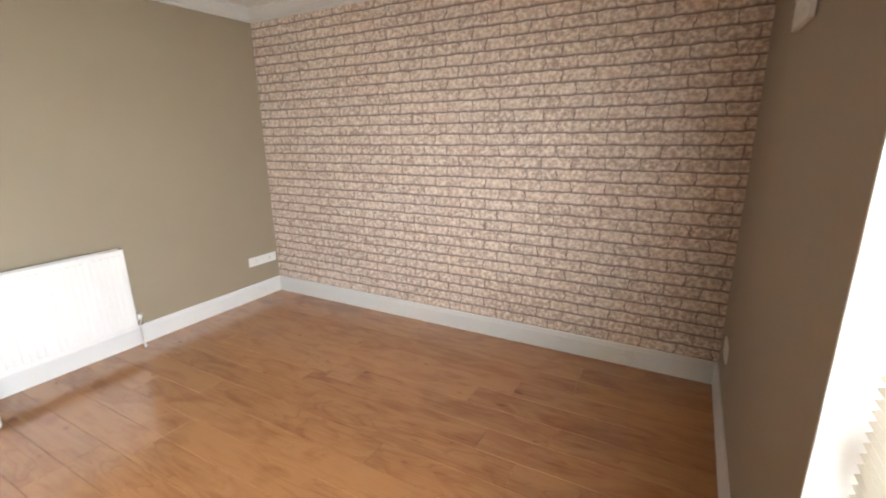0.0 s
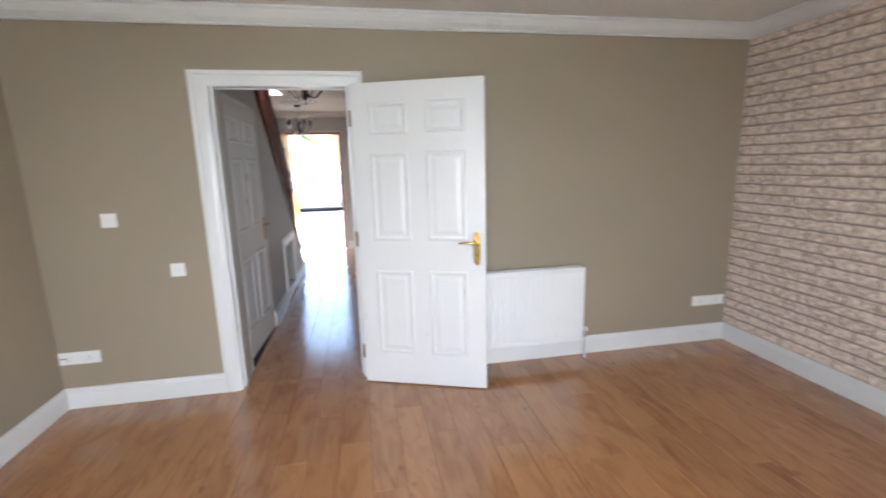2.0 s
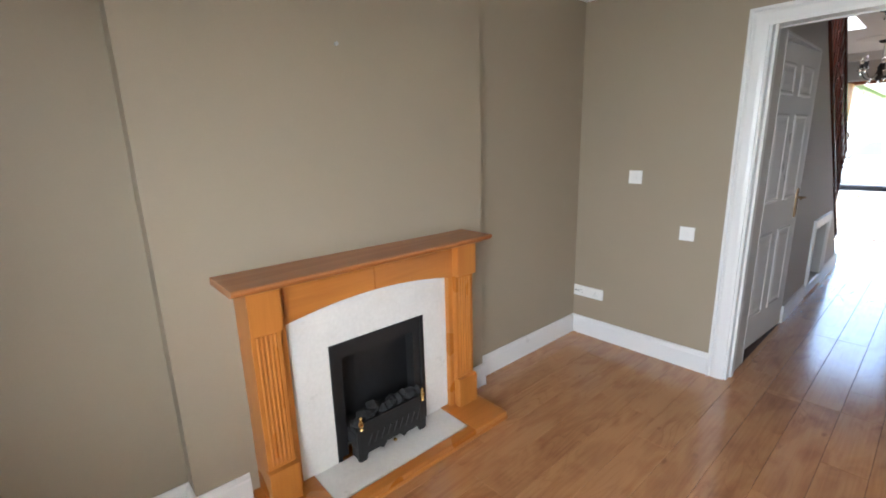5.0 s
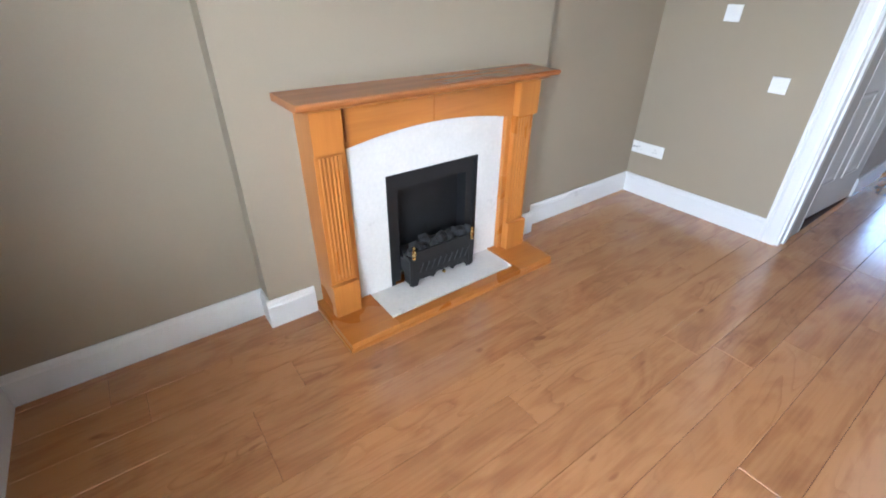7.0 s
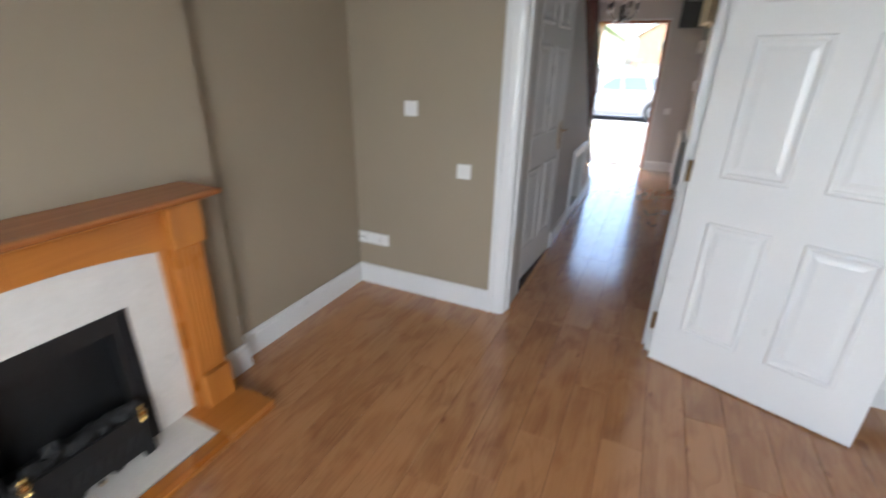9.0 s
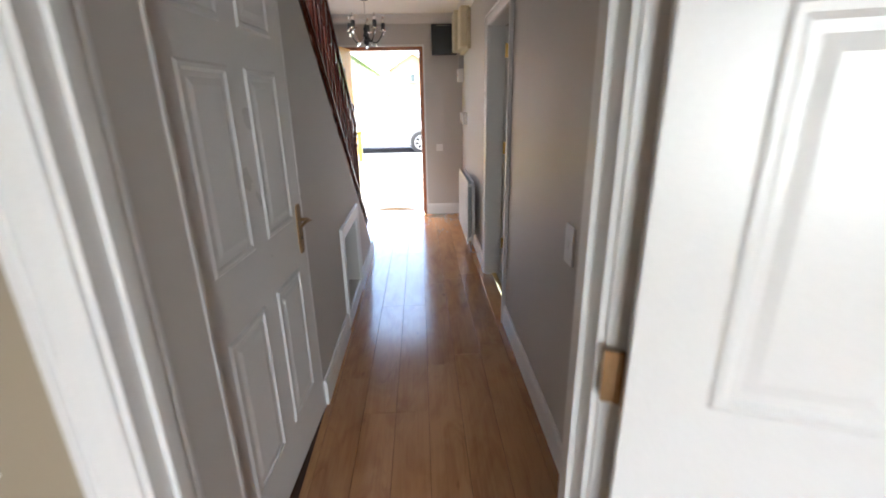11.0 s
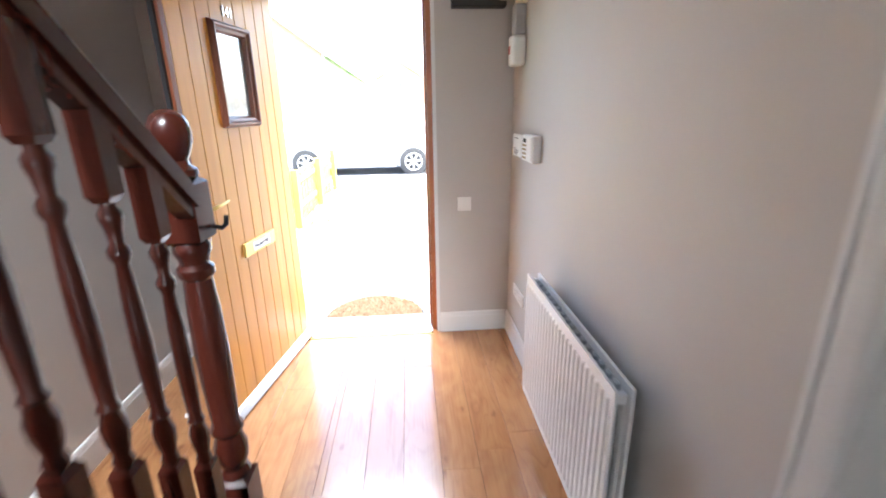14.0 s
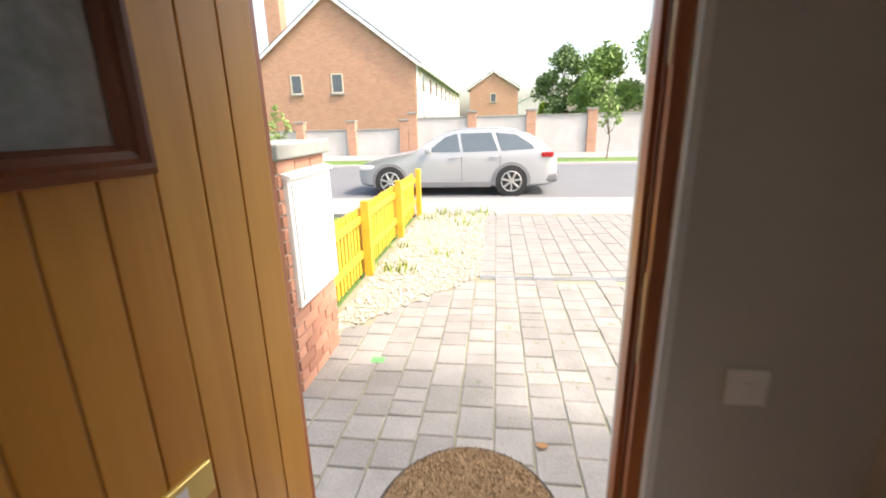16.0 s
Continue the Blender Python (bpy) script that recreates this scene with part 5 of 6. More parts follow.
# ---- outside ----
GZ, RZ = -0.142, -0.2
solid("ground", boxes((-400, 27.4, -0.6, 400, 900, RZ + 0.02), (-400, -300, -0.6, -1.2, 12.0, GZ - 0.05), (-1.2, -300, -0.6, 400, FY + 0.3, GZ - 0.25), (4.2, FY + 0.3, -0.6, 400, 12.0, GZ - 0.05)), M_GRASS, "grassy ground stretching to the distance", "ground")
drive = solid("pavement_drive", box(-1.2, FY + 0.3, -0.6, 4.2, 12.12, GZ - 0.009), M_GROUT, "block-paved driveway with mossy joints", "pavement")
solid("pavement_street", box(-60, 12.12, -0.6, 60, 13.9, GZ - 0.006), M_PATH, "pale concrete footpath along the street", "pavement")
solid("road", box(-80, 14.05, -0.6, 80, 21.6, RZ), M_ASPH, "grey asphalt road", "road")
solid("kerb_near", box(-60, 13.9, -0.6, 60, 14.05, GZ - 0.03, 0.01), M_KERB, "low concrete kerb along the road", "kerb")
solid("kerb_far", box(-80, 21.6, -0.6, 80, 21.75, RZ + 0.1, 0.01), M_KERB, "concrete kerb across the road", "kerb")
solid("grass_verge", box(-80, 21.75, -0.6, 80, 23.6, RZ + 0.1), M_GRASS, "mown grass verge beside the road", "verge")
solid("pavement_far", box(-80, 23.6, -0.6, 80, 27.4, RZ + 0.11), M_PATH, "pale footpath across the road", "pavement")
solid("roof_eaves", box(-1.6, FY + 0.2, 5.1, 4.5, FY + 0.62, 5.22), M_WHITE, "white eaves of the house", "eaves")
solid("roof", prism([(-4.2, 5.1), (FY + 0.62, 5.22), (FY + 0.62, 5.3), (0.6, 7.6), (-4.2, 5.3)], "x", -1.6, 4.5), M_ROOF, "grey tiled roof of the house", "roof")

# far boundary walls with brick piers
bw = thing("boundary_wall", pose(0, 27, RZ + 0.1), "white rendered boundary wall with red brick piers across the street", "wall", kind="structure")
part("wall_panel", box(-4.0, 0, 0, 40, 0.2, 1.74), M_RENDERW, bw, "stained white render")
part("coping", box(-4.0, -0.04, 1.74, 40, 0.24, 1.82, 0.01), M_STONE, bw)
part("wall_panel", box(-40, 0.05, 0, -4.6, 0.2, 1.25), M_RENDERW, bw, "lower white render")
part("coping", box(-40, 0.0, 1.25, -4.6, 0.25, 1.32, 0.01), M_STONE, bw)
for x, h in [(-3.96, 2.0), (-1.0, 2.0), (1.87, 2.0), (4.75, 2.0), (7.6, 2.0), (10.5, 2.0), (13.4, 2.0), (-4.42, 1.68), (-7.15, 1.68), (-9.9, 1.68), (-12.6, 1.68)]:
    p = part("brick_pier", box(x - 0.22, -0.12, 0, x + 0.22, 0.3, h, 0.01), M_HBRICK, bw, "red brick pier")
    part("pier_cap", box(x - 0.26, -0.16, h, x + 0.26, 0.34, h + 0.08, 0.015), M_STONE, p)


def house(name, x0, x1, y0, y1, eave, peak, label, wins=(), side_windows=0, front=M_HBRICK, side=M_RENDERW, chimney=None, left_eave=None):
    h = thing(name, pose(0, 0, RZ), label, "house")
    xm = (x0 + x1) / 2
    part("gable_wall", prism([(x0, 0), (x1, 0), (x1, eave), (xm, peak), (x0, eave)], "y", y0, y0 + 0.3), front, h, "red brick gable")
    part("side_wall", boxes((x1 - 0.25, y0 + 0.3, 0, x1, y1, eave), (x0, y0 + 0.3, 0, x0 + 0.25, y1, eave)), side, h, "white rendered side")
    t = 0.16
    for s in (0, 1):
        xe = x0 - 0.35 if s == 0 else x1 + 0.35
        sl = (peak - eave) / (xm - x0)
        ze = eave - 0.35 * sl
        rf = part("roof_slope", prism([(xe, ze + 0.02), (xm, peak + 0.02), (xm, peak + t), (xe, ze + t)], "y", y0 - 0.2, y1), M_ROOF, h, "grey tiled roof slope")
        part("barge_board", prism([(xe, ze - 0.16), (xm, peak - 0.16), (xm, peak + 0.06), (xe, ze + 0.06)], "y", y0 - 0.24, y0 - 0.2), M_WHITE, rf, "white barge board")
        part("gutter", box(xe - 0.07, y0, ze - 0.08, xe + 0.07, y1, ze + 0.03, 0.02), M_WHITE, rf)
    for wx, wz, ww, wh in wins:
        w = part("window", boxes((wx - ww / 2, y0 - 0.03, wz, wx - ww / 2 + 0.07, y0, wz + wh), (wx + ww / 2 - 0.07, y0 - 0.03, wz, wx + ww / 2, y0, wz + wh), (wx - ww / 2, y0 - 0.03, wz, wx + ww / 2, y0, wz + 0.07), (wx - ww / 2, y0 - 0.03, wz + wh - 0.07, wx + ww / 2, y0, wz + wh)), M_CREAM, h, "timber window frame")
        part("pane", box(wx - ww / 2 + 0.07, y0 - 0.012, wz + 0.07, wx + ww / 2 - 0.07, y0 - 0.004, wz + wh - 0.07), M_WINDARK, w)
        part("window_sill", box(wx - ww / 2 - 0.08, y0 - 0.1, wz - 0.09, wx + ww / 2 + 0.08, y0, wz, 0.01), M_STONE, w)
    for i in range(side_windows):
        y = y0 + 2.2 + i * 3.2
        for z in (1.0, 3.5):
            w = part("window", box(x1, y, z, x1 + 0.04, y + 1.0, z + 1.15), M_WHITE, h)
            part("pane", box(x1 + 0.03, y + 0.07, z + 0.07, x1 + 0.046, y + 0.93, z + 1.08), M_WINDARK, w)
    if side_windows:
        part("drain_pipe", rod((x1 + 0.07, y0 + 0.15, 0), (x1 + 0.07, y0 + 0.15, eave), 0.05), M_WHITE, h)
    if chimney:
        part("chimney", box(chimney - 0.45, y0 + 0.6, eave, chimney + 0.45, y0 + 1.5, peak + 1.3, 0.02), M_HBRICK, h, "brick chimney stack")
    return h


house("terraced_house", -14.2, -4.45, 31, 62, 5.1, 8.75, "red brick gable-ended terrace with white rendered side across the street", [(-11.6, 3.45, 0.72, 1.1), (-9.1, 3.45, 0.72, 1.1)], 8, chimney=-12.9)
house("terraced_house", -3.6, 3.1, 70, 90, 6.2, 8.3, "distant red brick house with a gable", [(-0.3, 4.2, 0.8, 1.2)], 0)
house("terraced_house", 5.0, 14.0, 110, 125, 6.0, 8.0, "pale distant house with a grey roof", [], 0, M_RENDERW)


def tree(name, x, y, h, r, mtl, seed, label, n=2600, trunk=0.16, low=0.25, leaf=0.2):
    t = thing(name, pose(x, y, RZ), label, "tree")
    rg = random.Random(seed)
    part("trunk", tube([(0, 0, 0), (0.03 * h, 0.02 * h, h * 0.3), (-0.02 * h, 0.02 * h, h * 0.6), (0.01, 0, h * 0.85)], [trunk, trunk * 0.8, trunk * 0.5, trunk * 0.15], 9), M_BARK, t, "", True)
    cl = []
    for i in range(26):
        a, z = rg.random() * 6.283, low + (1 - low) * rg.random()
        k = r * math.sin(math.pi * min(1, max(0.08, (z - low) / (1 - low) * 0.8 + 0.2))) * (0.35 + 0.65 * rg.random())
        cl.append((Vector((k * math.cos(a), k * math.sin(a), h * z * 0.95)), r * (0.2 + 0.22 * rg.random())))
    for c, _ in cl[:8]:
        part("limb", tube([(0, 0, h * 0.35), (c.x * 0.5, c.y * 0.5, c.z * 0.75), tuple(c)], [trunk * 0.4, trunk * 0.25, trunk * 0.06], 6), M_BARK, t, "", True)
    vs, fs = [], []
    for i in range(n):
        c, cr = cl[rg.randrange(len(cl))]
        d = Vector((rg.gauss(0, 1), rg.gauss(0, 1), rg.gauss(0, 0.8))).normalized() * cr * rg.random() ** 0.4
        p = c + d
        u = Vector((rg.gauss(0, 1), rg.gauss(0, 1), rg.gauss(0, 1))).normalized()
        v = u.cross(Vector((rg.gauss(0, 1), rg.gauss(0, 1), rg.gauss(0, 1)))).normalized()
        s = leaf * (0.6 + 0.8 * rg.random())
        b = len(vs)
        vs += [p - u * s, p + v * s * 0.5, p + u * s, p - v * s * 0.5]
        fs.append((b, b + 1, b + 2, b + 3))
    me = bpy.data.meshes.new("crown")
    me.from_pydata(vs, [], fs)
    me.materials.append(mtl)
    o = new("crown", me)
    o.parent = t


tree("tree", 5.8, 44, 7.4, 2.4, M_LEAFD, 2, "dark green spreading tree behind the wall", 7500, leaf=0.15)
tree("tree", 8.0, 40, 6.3, 2.9, M_LEAF, 3, "bushy mid-green tree behind the wall", 9500, leaf=0.15)
tree("tree", 11.4, 38, 7.8, 3.2, M_LEAF, 5, "tall mid-green tree behind the boundary wall", 10500, leaf=0.15)
tree("tree", 15.5, 40, 9.0, 3.6, M_LEAFD, 6, "tall dark green tree behind the boundary wall", 7500, leaf=0.16)
tree("tree", 4.3, 46, 3.2, 0.9, M_LEAFY, 7, "small lime-green bush behind the wall", 1400, 0.06, 0.2, 0.16)
tree("tree", 4.6, 23.0, 3.0, 0.55, M_LEAF, 8, "thin young street tree on the verge", 320, 0.03, 0.45, 0.09)
tree("tree", -9.2, 23.2, 2.6, 0.5, M_LEAF, 9, "thin young street tree by the low wall", 240, 0.03, 0.45, 0.09)


# ---- parked estate car ----
def car(m):
    c = thing("estate_car", m, "silver estate car with grey wheel-arch trim parked at the kerb", "car")
    # x back along the car from the nose, y across, z up from the road
    S = [(0.0, 0.32, 0.6, 0.62, 0.52), (0.08, 0.24, 0.68, 0.7, 0.7), (0.3, 0.2, 0.76, 0.79, 0.84), (0.7, 0.19, 0.85, 0.89, 0.9), (1.2, 0.19, 0.93, 0.97, 0.91), (1.42, 0.19, 0.95, 1.0, 0.91),
         (1.75, 0.19, 0.96, 1.24, 0.91), (2.1, 0.19, 0.97, 1.4, 0.91), (2.5, 0.19, 0.97, 1.455, 0.91), (3.1, 0.19, 0.98, 1.465, 0.91), (3.7, 0.19, 0.98, 1.43, 0.91), (4.1, 0.2, 0.98, 1.34, 0.9), (4.4, 0.21, 0.97, 1.15, 0.88), (4.58, 0.24, 0.93, 0.97, 0.84), (4.68, 0.3, 0.82, 0.84, 0.76)]
    bm = bmesh.new()
    rings = []
    for x, zl, zb, zt, w in S:
        up = min(1.0, max(0.0, (zt - zb - 0.05) / 0.4))
        wr = w - 0.05 - 0.2 * up
        half = [(w * 0.8, zl), (w - 0.03, zl + 0.06), (w, (zl + zb) * 0.48), (w - 0.01, zb - 0.14), (w - 0.035, zb), (wr + 0.03, zt - 0.05 * up - 0.005), (wr - 0.07, zt - 0.005), (wr * 0.45, zt + 0.012)]
        ring = [bm.verts.new((x, -y, z)) for y, z in half] + [bm.verts.new((x, y, z)) for y, z in half[::-1]]
        rings.append(ring)
    n = len(rings[0])
    for a, b in zip(rings, rings[1:]):
        for i in range(n):
            bm.faces.new((a[i], a[(i + 1) % n], b[(i + 1) % n], b[i]))
    bm.faces.new(rings[0])
    bm.faces.new(rings[-1][::-1])
    body = part("body", bm, M_CAR, c, "silver painted body", True)

    def side_y(x, z):
        for p, q in zip(S, S[1:]):
            if p[0] <= x <= q[0]:
                k = (x - p[0]) / (q[0] - p[0])
                _, zl, zb, zt, w = [p[i] + (q[i] - p[i]) * k for i in range(5)]
                up = min(1.0, max(0.0, (zt - zb - 0.05) / 0.4))
                wr = w - 0.05 - 0.2 * up + 0.03
                f = min(1, max(0, (z - zb) / max(0.02, zt - 0.05 * up - zb)))
                return (w - 0.035) + (wr - w + 0.035) * f
        return 0.8
    wins = [[(1.72, 1.0), (2.16, 1.33), (2.42, 1.4), (2.5, 1.0)], [(2.57, 1.0), (2.5, 1.4), (3.2, 1.41), (3.36, 1.01)], [(3.44, 1.01), (3.3, 1.41), (3.75, 1.36), (4.12, 1.12), (4.15, 1.04)]]
    for s in (-1, 1):
        for poly in wins:
            bm = bmesh.new()
            lo = [bm.verts.new((x, s * (side_y(x, z) + 0.008), z)) for x, z in poly]
            hi = [bm.verts.new((x, s * (side_y(x, z) - 0.02), z)) for x, z in poly]
            bm.faces.new(lo)
            for i in range(len(poly)):
                j = (i + 1) % len(poly)
                bm.faces.new((lo[i], lo[j], hi[j], hi[i]))
            part("side_window", bm, M_CARGLASS, c, "tinted side window")
        for x in (2.53, 3.4):
            part("door_gap", box(x - 0.004, s * 0.905 - 0.004, 0.36, x + 0.004, s * 0.905 + 0.006, 0.9), M_RUBBER, body)
        for x in (2.25, 3.15):
            part("door_handle", box(x, s * 0.91 - 0.012, 0.86, x + 0.2, s * 0.91 + 0.012, 0.89, 0.006), M_CAR, c)
        part("sill_trim", box(0.95, min(s * 0.87, s * 0.925), 0.2, 3.2, max(s * 0.87, s * 0.925), 0.34, 0.02), M_CLAD, c, "grey plastic sill trim")
        mr = part("door_mirror", box(1.7, min(s * 0.9, s * 1.03), 0.98, 1.85, max(s * 0.9, s * 1.03), 1.1, 0.03), M_CAR, c)
        part("roof_rail", tube([(2.2, s * 0.62, 1.44), (2.4, s * 0.63, 1.49), (3.4, s * 0.63, 1.5), (3.8, s * 0.62, 1.43)], 0.015), M_ALU, c, "", True)
        part("tail_lamp", box(4.32, min(s * 0.8, s * 0.895), 0.86, 4.58, max(s * 0.8, s * 0.895), 0.97, 0.02), M_TAIL, c, "red tail lamp")
        part("head_lamp", box(0.1, min(s * 0.6, s * 0.85), 0.6, 0.5, max(s * 0.6, s * 0.85), 0.72, 0.03), M_LENS, c, "clear head lamp")
        for wx in (0.85, 3.66):
            bm = bmesh.new()
            outer, inner = [], []
            for i in range(17):
                a = math.pi * (-0.08 + 1.16 * i / 16)
                for lst, rad in ((outer, 0.43), (inner, 0.36)):
                    lst.append((wx + rad * math.cos(a), 0.335 + rad * math.sin(a)))
            vo = [bm.verts.new((x, s * 0.925, z)) for x, z in outer]
            vi = [bm.verts.new((x, s * 0.93, z)) for x, z in inner]
            vb = [bm.verts.new((x, s * 0.6, z)) for x, z in inner]
            vo2 = [bm.verts.new((x, s * 0.86, z)) for x, z in outer]
            for i in range(16):
                bm.faces.new((vo[i], vo[i + 1], vi[i + 1], vi[i]))
                bm.faces.new((vi[i], vi[i + 1], vb[i + 1], vb[i]))
                bm.faces.new((vo2[i], vo2[i + 1], vo[i + 1], vo[i]))
            part("arch_trim", bm, M_CLAD, c, "grey wheel-arch trim")
            # solid black disc stands in for the shaded hollow round the wheel
            part("arch_shade_disc", rod((wx, s * 0.55, 0.335), (wx, s * 0.9245, 0.335), 0.372, 28), M_RUBBER, c)
            ty = rod((wx, s * 0.72, 0.333), (wx, s * 0.932, 0.333), 0.333, 32)
            wh = part("wheel", ty, M_RUBBER, c, "black tyre", True)
            part("rim", rod((wx, s * 0.9, 0.333), (wx, s * 0.936, 0.333), 0.225, 28), M_BLACKPL, wh, "", True)
            bm = bmesh.new()
            for i in range(7):
                a = 2 * math.pi * i / 7 + 0.2
                rod((wx + 0.04 * math.cos(a), s * 0.938, 0.333 + 0.04 * math.sin(a)), (wx + 0.215 * math.cos(a), s * 0.938, 0.333 + 0.215 * math.sin(a)), 0.024, 6, bm)
            part("spokes", bm, M_ALU, wh, "alloy spokes")
            bm = bmesh.new()
            pr = [(wx + 0.222 * math.cos(2 * math.pi * i / 28), s * 0.937, 0.333 + 0.222 * math.sin(2 * math.pi * i / 28)) for i in range(29)]
            part("rim_edge", tube(pr, 0.014, 6), M_ALU, wh, "", True)
            part("hub_cap", rod((wx, s * 0.93, 0.333), (wx, s * 0.95, 0.333), 0.05), M_ALU, wh, "", True)
    part("windscreen", prism([(1.47, 1.01), (2.12, 1.395), (2.12, 1.38), (1.47, 0.99)], "y", -0.62, 0.62), M_CARGLASS, c)
    part("rear_bumper", box(4.35, -0.85, 0.3, 4.7, 0.85, 0.5, 0.05), M_CLAD, c, "grey rear bumper")
    part("tow_bar", tube([(4.68, 0, 0.36), (4.78, 0, 0.36), (4.8, 0, 0.42)], 0.02), M_BLACKPL, c)
    part("front_grille", box(-0.02, -0.45, 0.4, 0.1, 0.45, 0.6, 0.02), M_BLACKPL, c)
    return c


car(pose(-3.1, 15.38, RZ))

# meter pier beside the drive
mp = thing("brick_pier", pose(-1.29, 6.55, GZ - 0.02), "red brick meter pier with a stone cap beside the drive", "pier")
PL, PWID, PH = 0.7, 0.33, 1.44
part("core", box(0.006, 0.006, 0, PWID - 0.006, PL - 0.006, PH), M_MORTAR, mp, "pale mortar")
part("cap_stone", box(-0.03, -0.03, PH, PWID + 0.035, PL + 0.03, PH + 0.085, 0.01), M_STONE, mp, "grey weathered cap stone")
bk = [mesh_of("brick", box(-l / 2, -0.05, -0.0325, l / 2, 0.05, 0.0325, 0.004), M_BRICK) for l in (0.215, 0.1025)]
rb = random.Random(11)
for r in range(19):
    z = 0.04 + r * 0.0755
    y = 0.0
    i = 0
    while y < PL - 0.05:
        short = (i == 0 and r % 2) or PL - y < 0.2
        l = 0.1025 if short else 0.215
        if not (0.55 < z < 1.27 and 0.02 < y < PL - 0.05 and False):
            o = new("brick", bk[1 if short else 0])
            o.parent = mp
            o.location = (PWID - 0.045 + rb.uniform(-0.002, 0.002), y + l / 2 + 0.003, z)
            o.rotation_euler = (0, 0, math.pi / 2)
        y += l + 0.01
        i += 1
    for k2 in range(2):
        o = new("brick", bk[1 if (k2 + r) % 2 else 0])
        o.parent = mp
        o.location = ((0.11 if k2 == 0 else 0.265) - (0.05 if r % 2 and k2 == 0 else 0.0) if not r % 2 else (0.055 if k2 == 0 else 0.22), 0.046, z)
mbx = thing("meter_box", pose(-0.962, 6.56, 0.40), "white electricity meter box set on the brick pier", "meter box")
part("box_body", box(-0.02, 0.04, 0, 0.035, 0.68, 0.78, 0.006), M_PLASTIC, mbx)
part("box_door", box(0.035, 0.075, 0.035, 0.045, 0.645, 0.735, 0.004), M_PLASTIC, mbx, "flat white door")
part("box_hood", prism([(-0.02, 0.78), (0.06, 0.77), (0.06, 0.785), (-0.02, 0.81)], "y", 0.03, 0.69), M_PLASTIC, mbx)

# picket fence
fc = thing("picket_fence", pose(-1.16, 0, GZ - 0.02), "yellow-stained low timber picket fence beside the gravel", "fence")
for y in (8.78, 10.45, 12.05):
    part("post", box(-0.045, y - 0.045, 0, 0.045, y + 0.045, 0.84, 0.006), M_YELLOW, fc)
for z in (0.22, 0.6):
    part("rail", box(-0.075, 7.35, z, -0.045, 12.1, z + 0.075, 0.004), M_YELLOW, fc)
pk = mesh_of("picket", prism([(-0.03, 0.03), (0.03, 0.03), (0.03, 0.73), (0.018, 0.755), (0.0, 0.765), (-0.018, 0.755), (-0.03, 0.73)], "x", -0.095, -0.076), M_YELLOW)
for i in range(47):
    o = new("picket", pk)
    o.parent = fc
    o.location = (rb.uniform(-0.002, 0.002), 7.4 + i * 0.1, rb.uniform(-0.006, 0.006))

# gravel bed and its edging
solid("ground_gravel_bed", prism([(-1.1, 7.3), (0.03, 8.75), (0.03, 12.1), (-1.1, 12.1)], "z", GZ - 0.1, GZ + 0.004), M_SOIL, "bed of cream gravel beside the drive", "gravel bed")
rg = random.Random(21)
vs, fs = [], []
oct_f = [(0, 2, 4), (2, 1, 4), (1, 3, 4), (3, 0, 4), (2, 0, 5), (1, 2, 5), (3, 1, 5), (0, 3, 5)]
cnt = 0
while cnt < 5200:
    x, y = rg.uniform(-1.12, 0.06), rg.uniform(7.25, 12.1)
    if y < 7.3 + (x + 1.1) * 1.283 + rg.uniform(-0.12, 0.1):
        continue
    s = rg.uniform(0.009, 0.024)
    b = len(vs)
    a = rg.random() * 3
    for dx, dy, dz in ((1, 0, 0), (-1, 0, 0), (0, 1, 0), (0, -1, 0), (0, 0, 1), (0, 0, -1)):
        q = s * rg.uniform(0.7, 1.25)
        vs.append((x + q * (dx * math.cos(a) - dy * math.sin(a)), y + q * (dx * math.sin(a) + dy * math.cos(a)), GZ + 0.006 + s * 0.5 + q * 0.65 * dz))
    fs += [tuple(b + i for i in f) for f in oct_f]
    cnt += 1
me = bpy.data.meshes.new("gravel")
me.from_pydata(vs, [], fs)
me.materials.append(M_GRAVEL)
tagged(new("gravel", me), "loose cream gravel stones in the bed", "gravel", "", "stuff")


def weeds(name, spots, label, hmin, hmax):
    bm = bmesh.new()
    for x, y, n, spread in spots:
        for i in range(n):
            px, py = x + rg.gauss(0, spread), y + rg.gauss(0, spread)
            a = rg.random() * 6.28
            h = rg.uniform(hmin, hmax)
            w = h * 0.12
            v = [bm.verts.new((px - w * math.sin(a), py + w * math.cos(a), GZ)), bm.verts.new((px + w * math.sin(a), py - w * math.cos(a), GZ)), bm.verts.new((px + h * 0.5 * math.cos(a), py + h * 0.5 * math.sin(a), GZ + h))]
            bm.faces.new(v)
    solid(name, bm, M_WEED, label, "weeds", "stuff")


weeds("weeds", [(-0.9, 8.9, 50, 0.1), (-0.98, 9.8, 25, 0.1), (-0.1, 12.0, 50, 0.12), (-0.7, 12.05, 40, 0.12), (-0.95, 11.6, 30, 0.15), (-0.2, 11.2, 15, 0.1), (-0.45, 9.5, 12, 0.1)], "yellow-green weeds growing in the gravel", 0.05, 0.14)
weeds("moss", [(0.02 + 0.203 * (k % 8) + 0.1, 6.2 + rg.random() * 2.3, 9, 0.02) for k in range(46)], "green moss and tiny weeds in the paving joints", 0.008, 0.024)

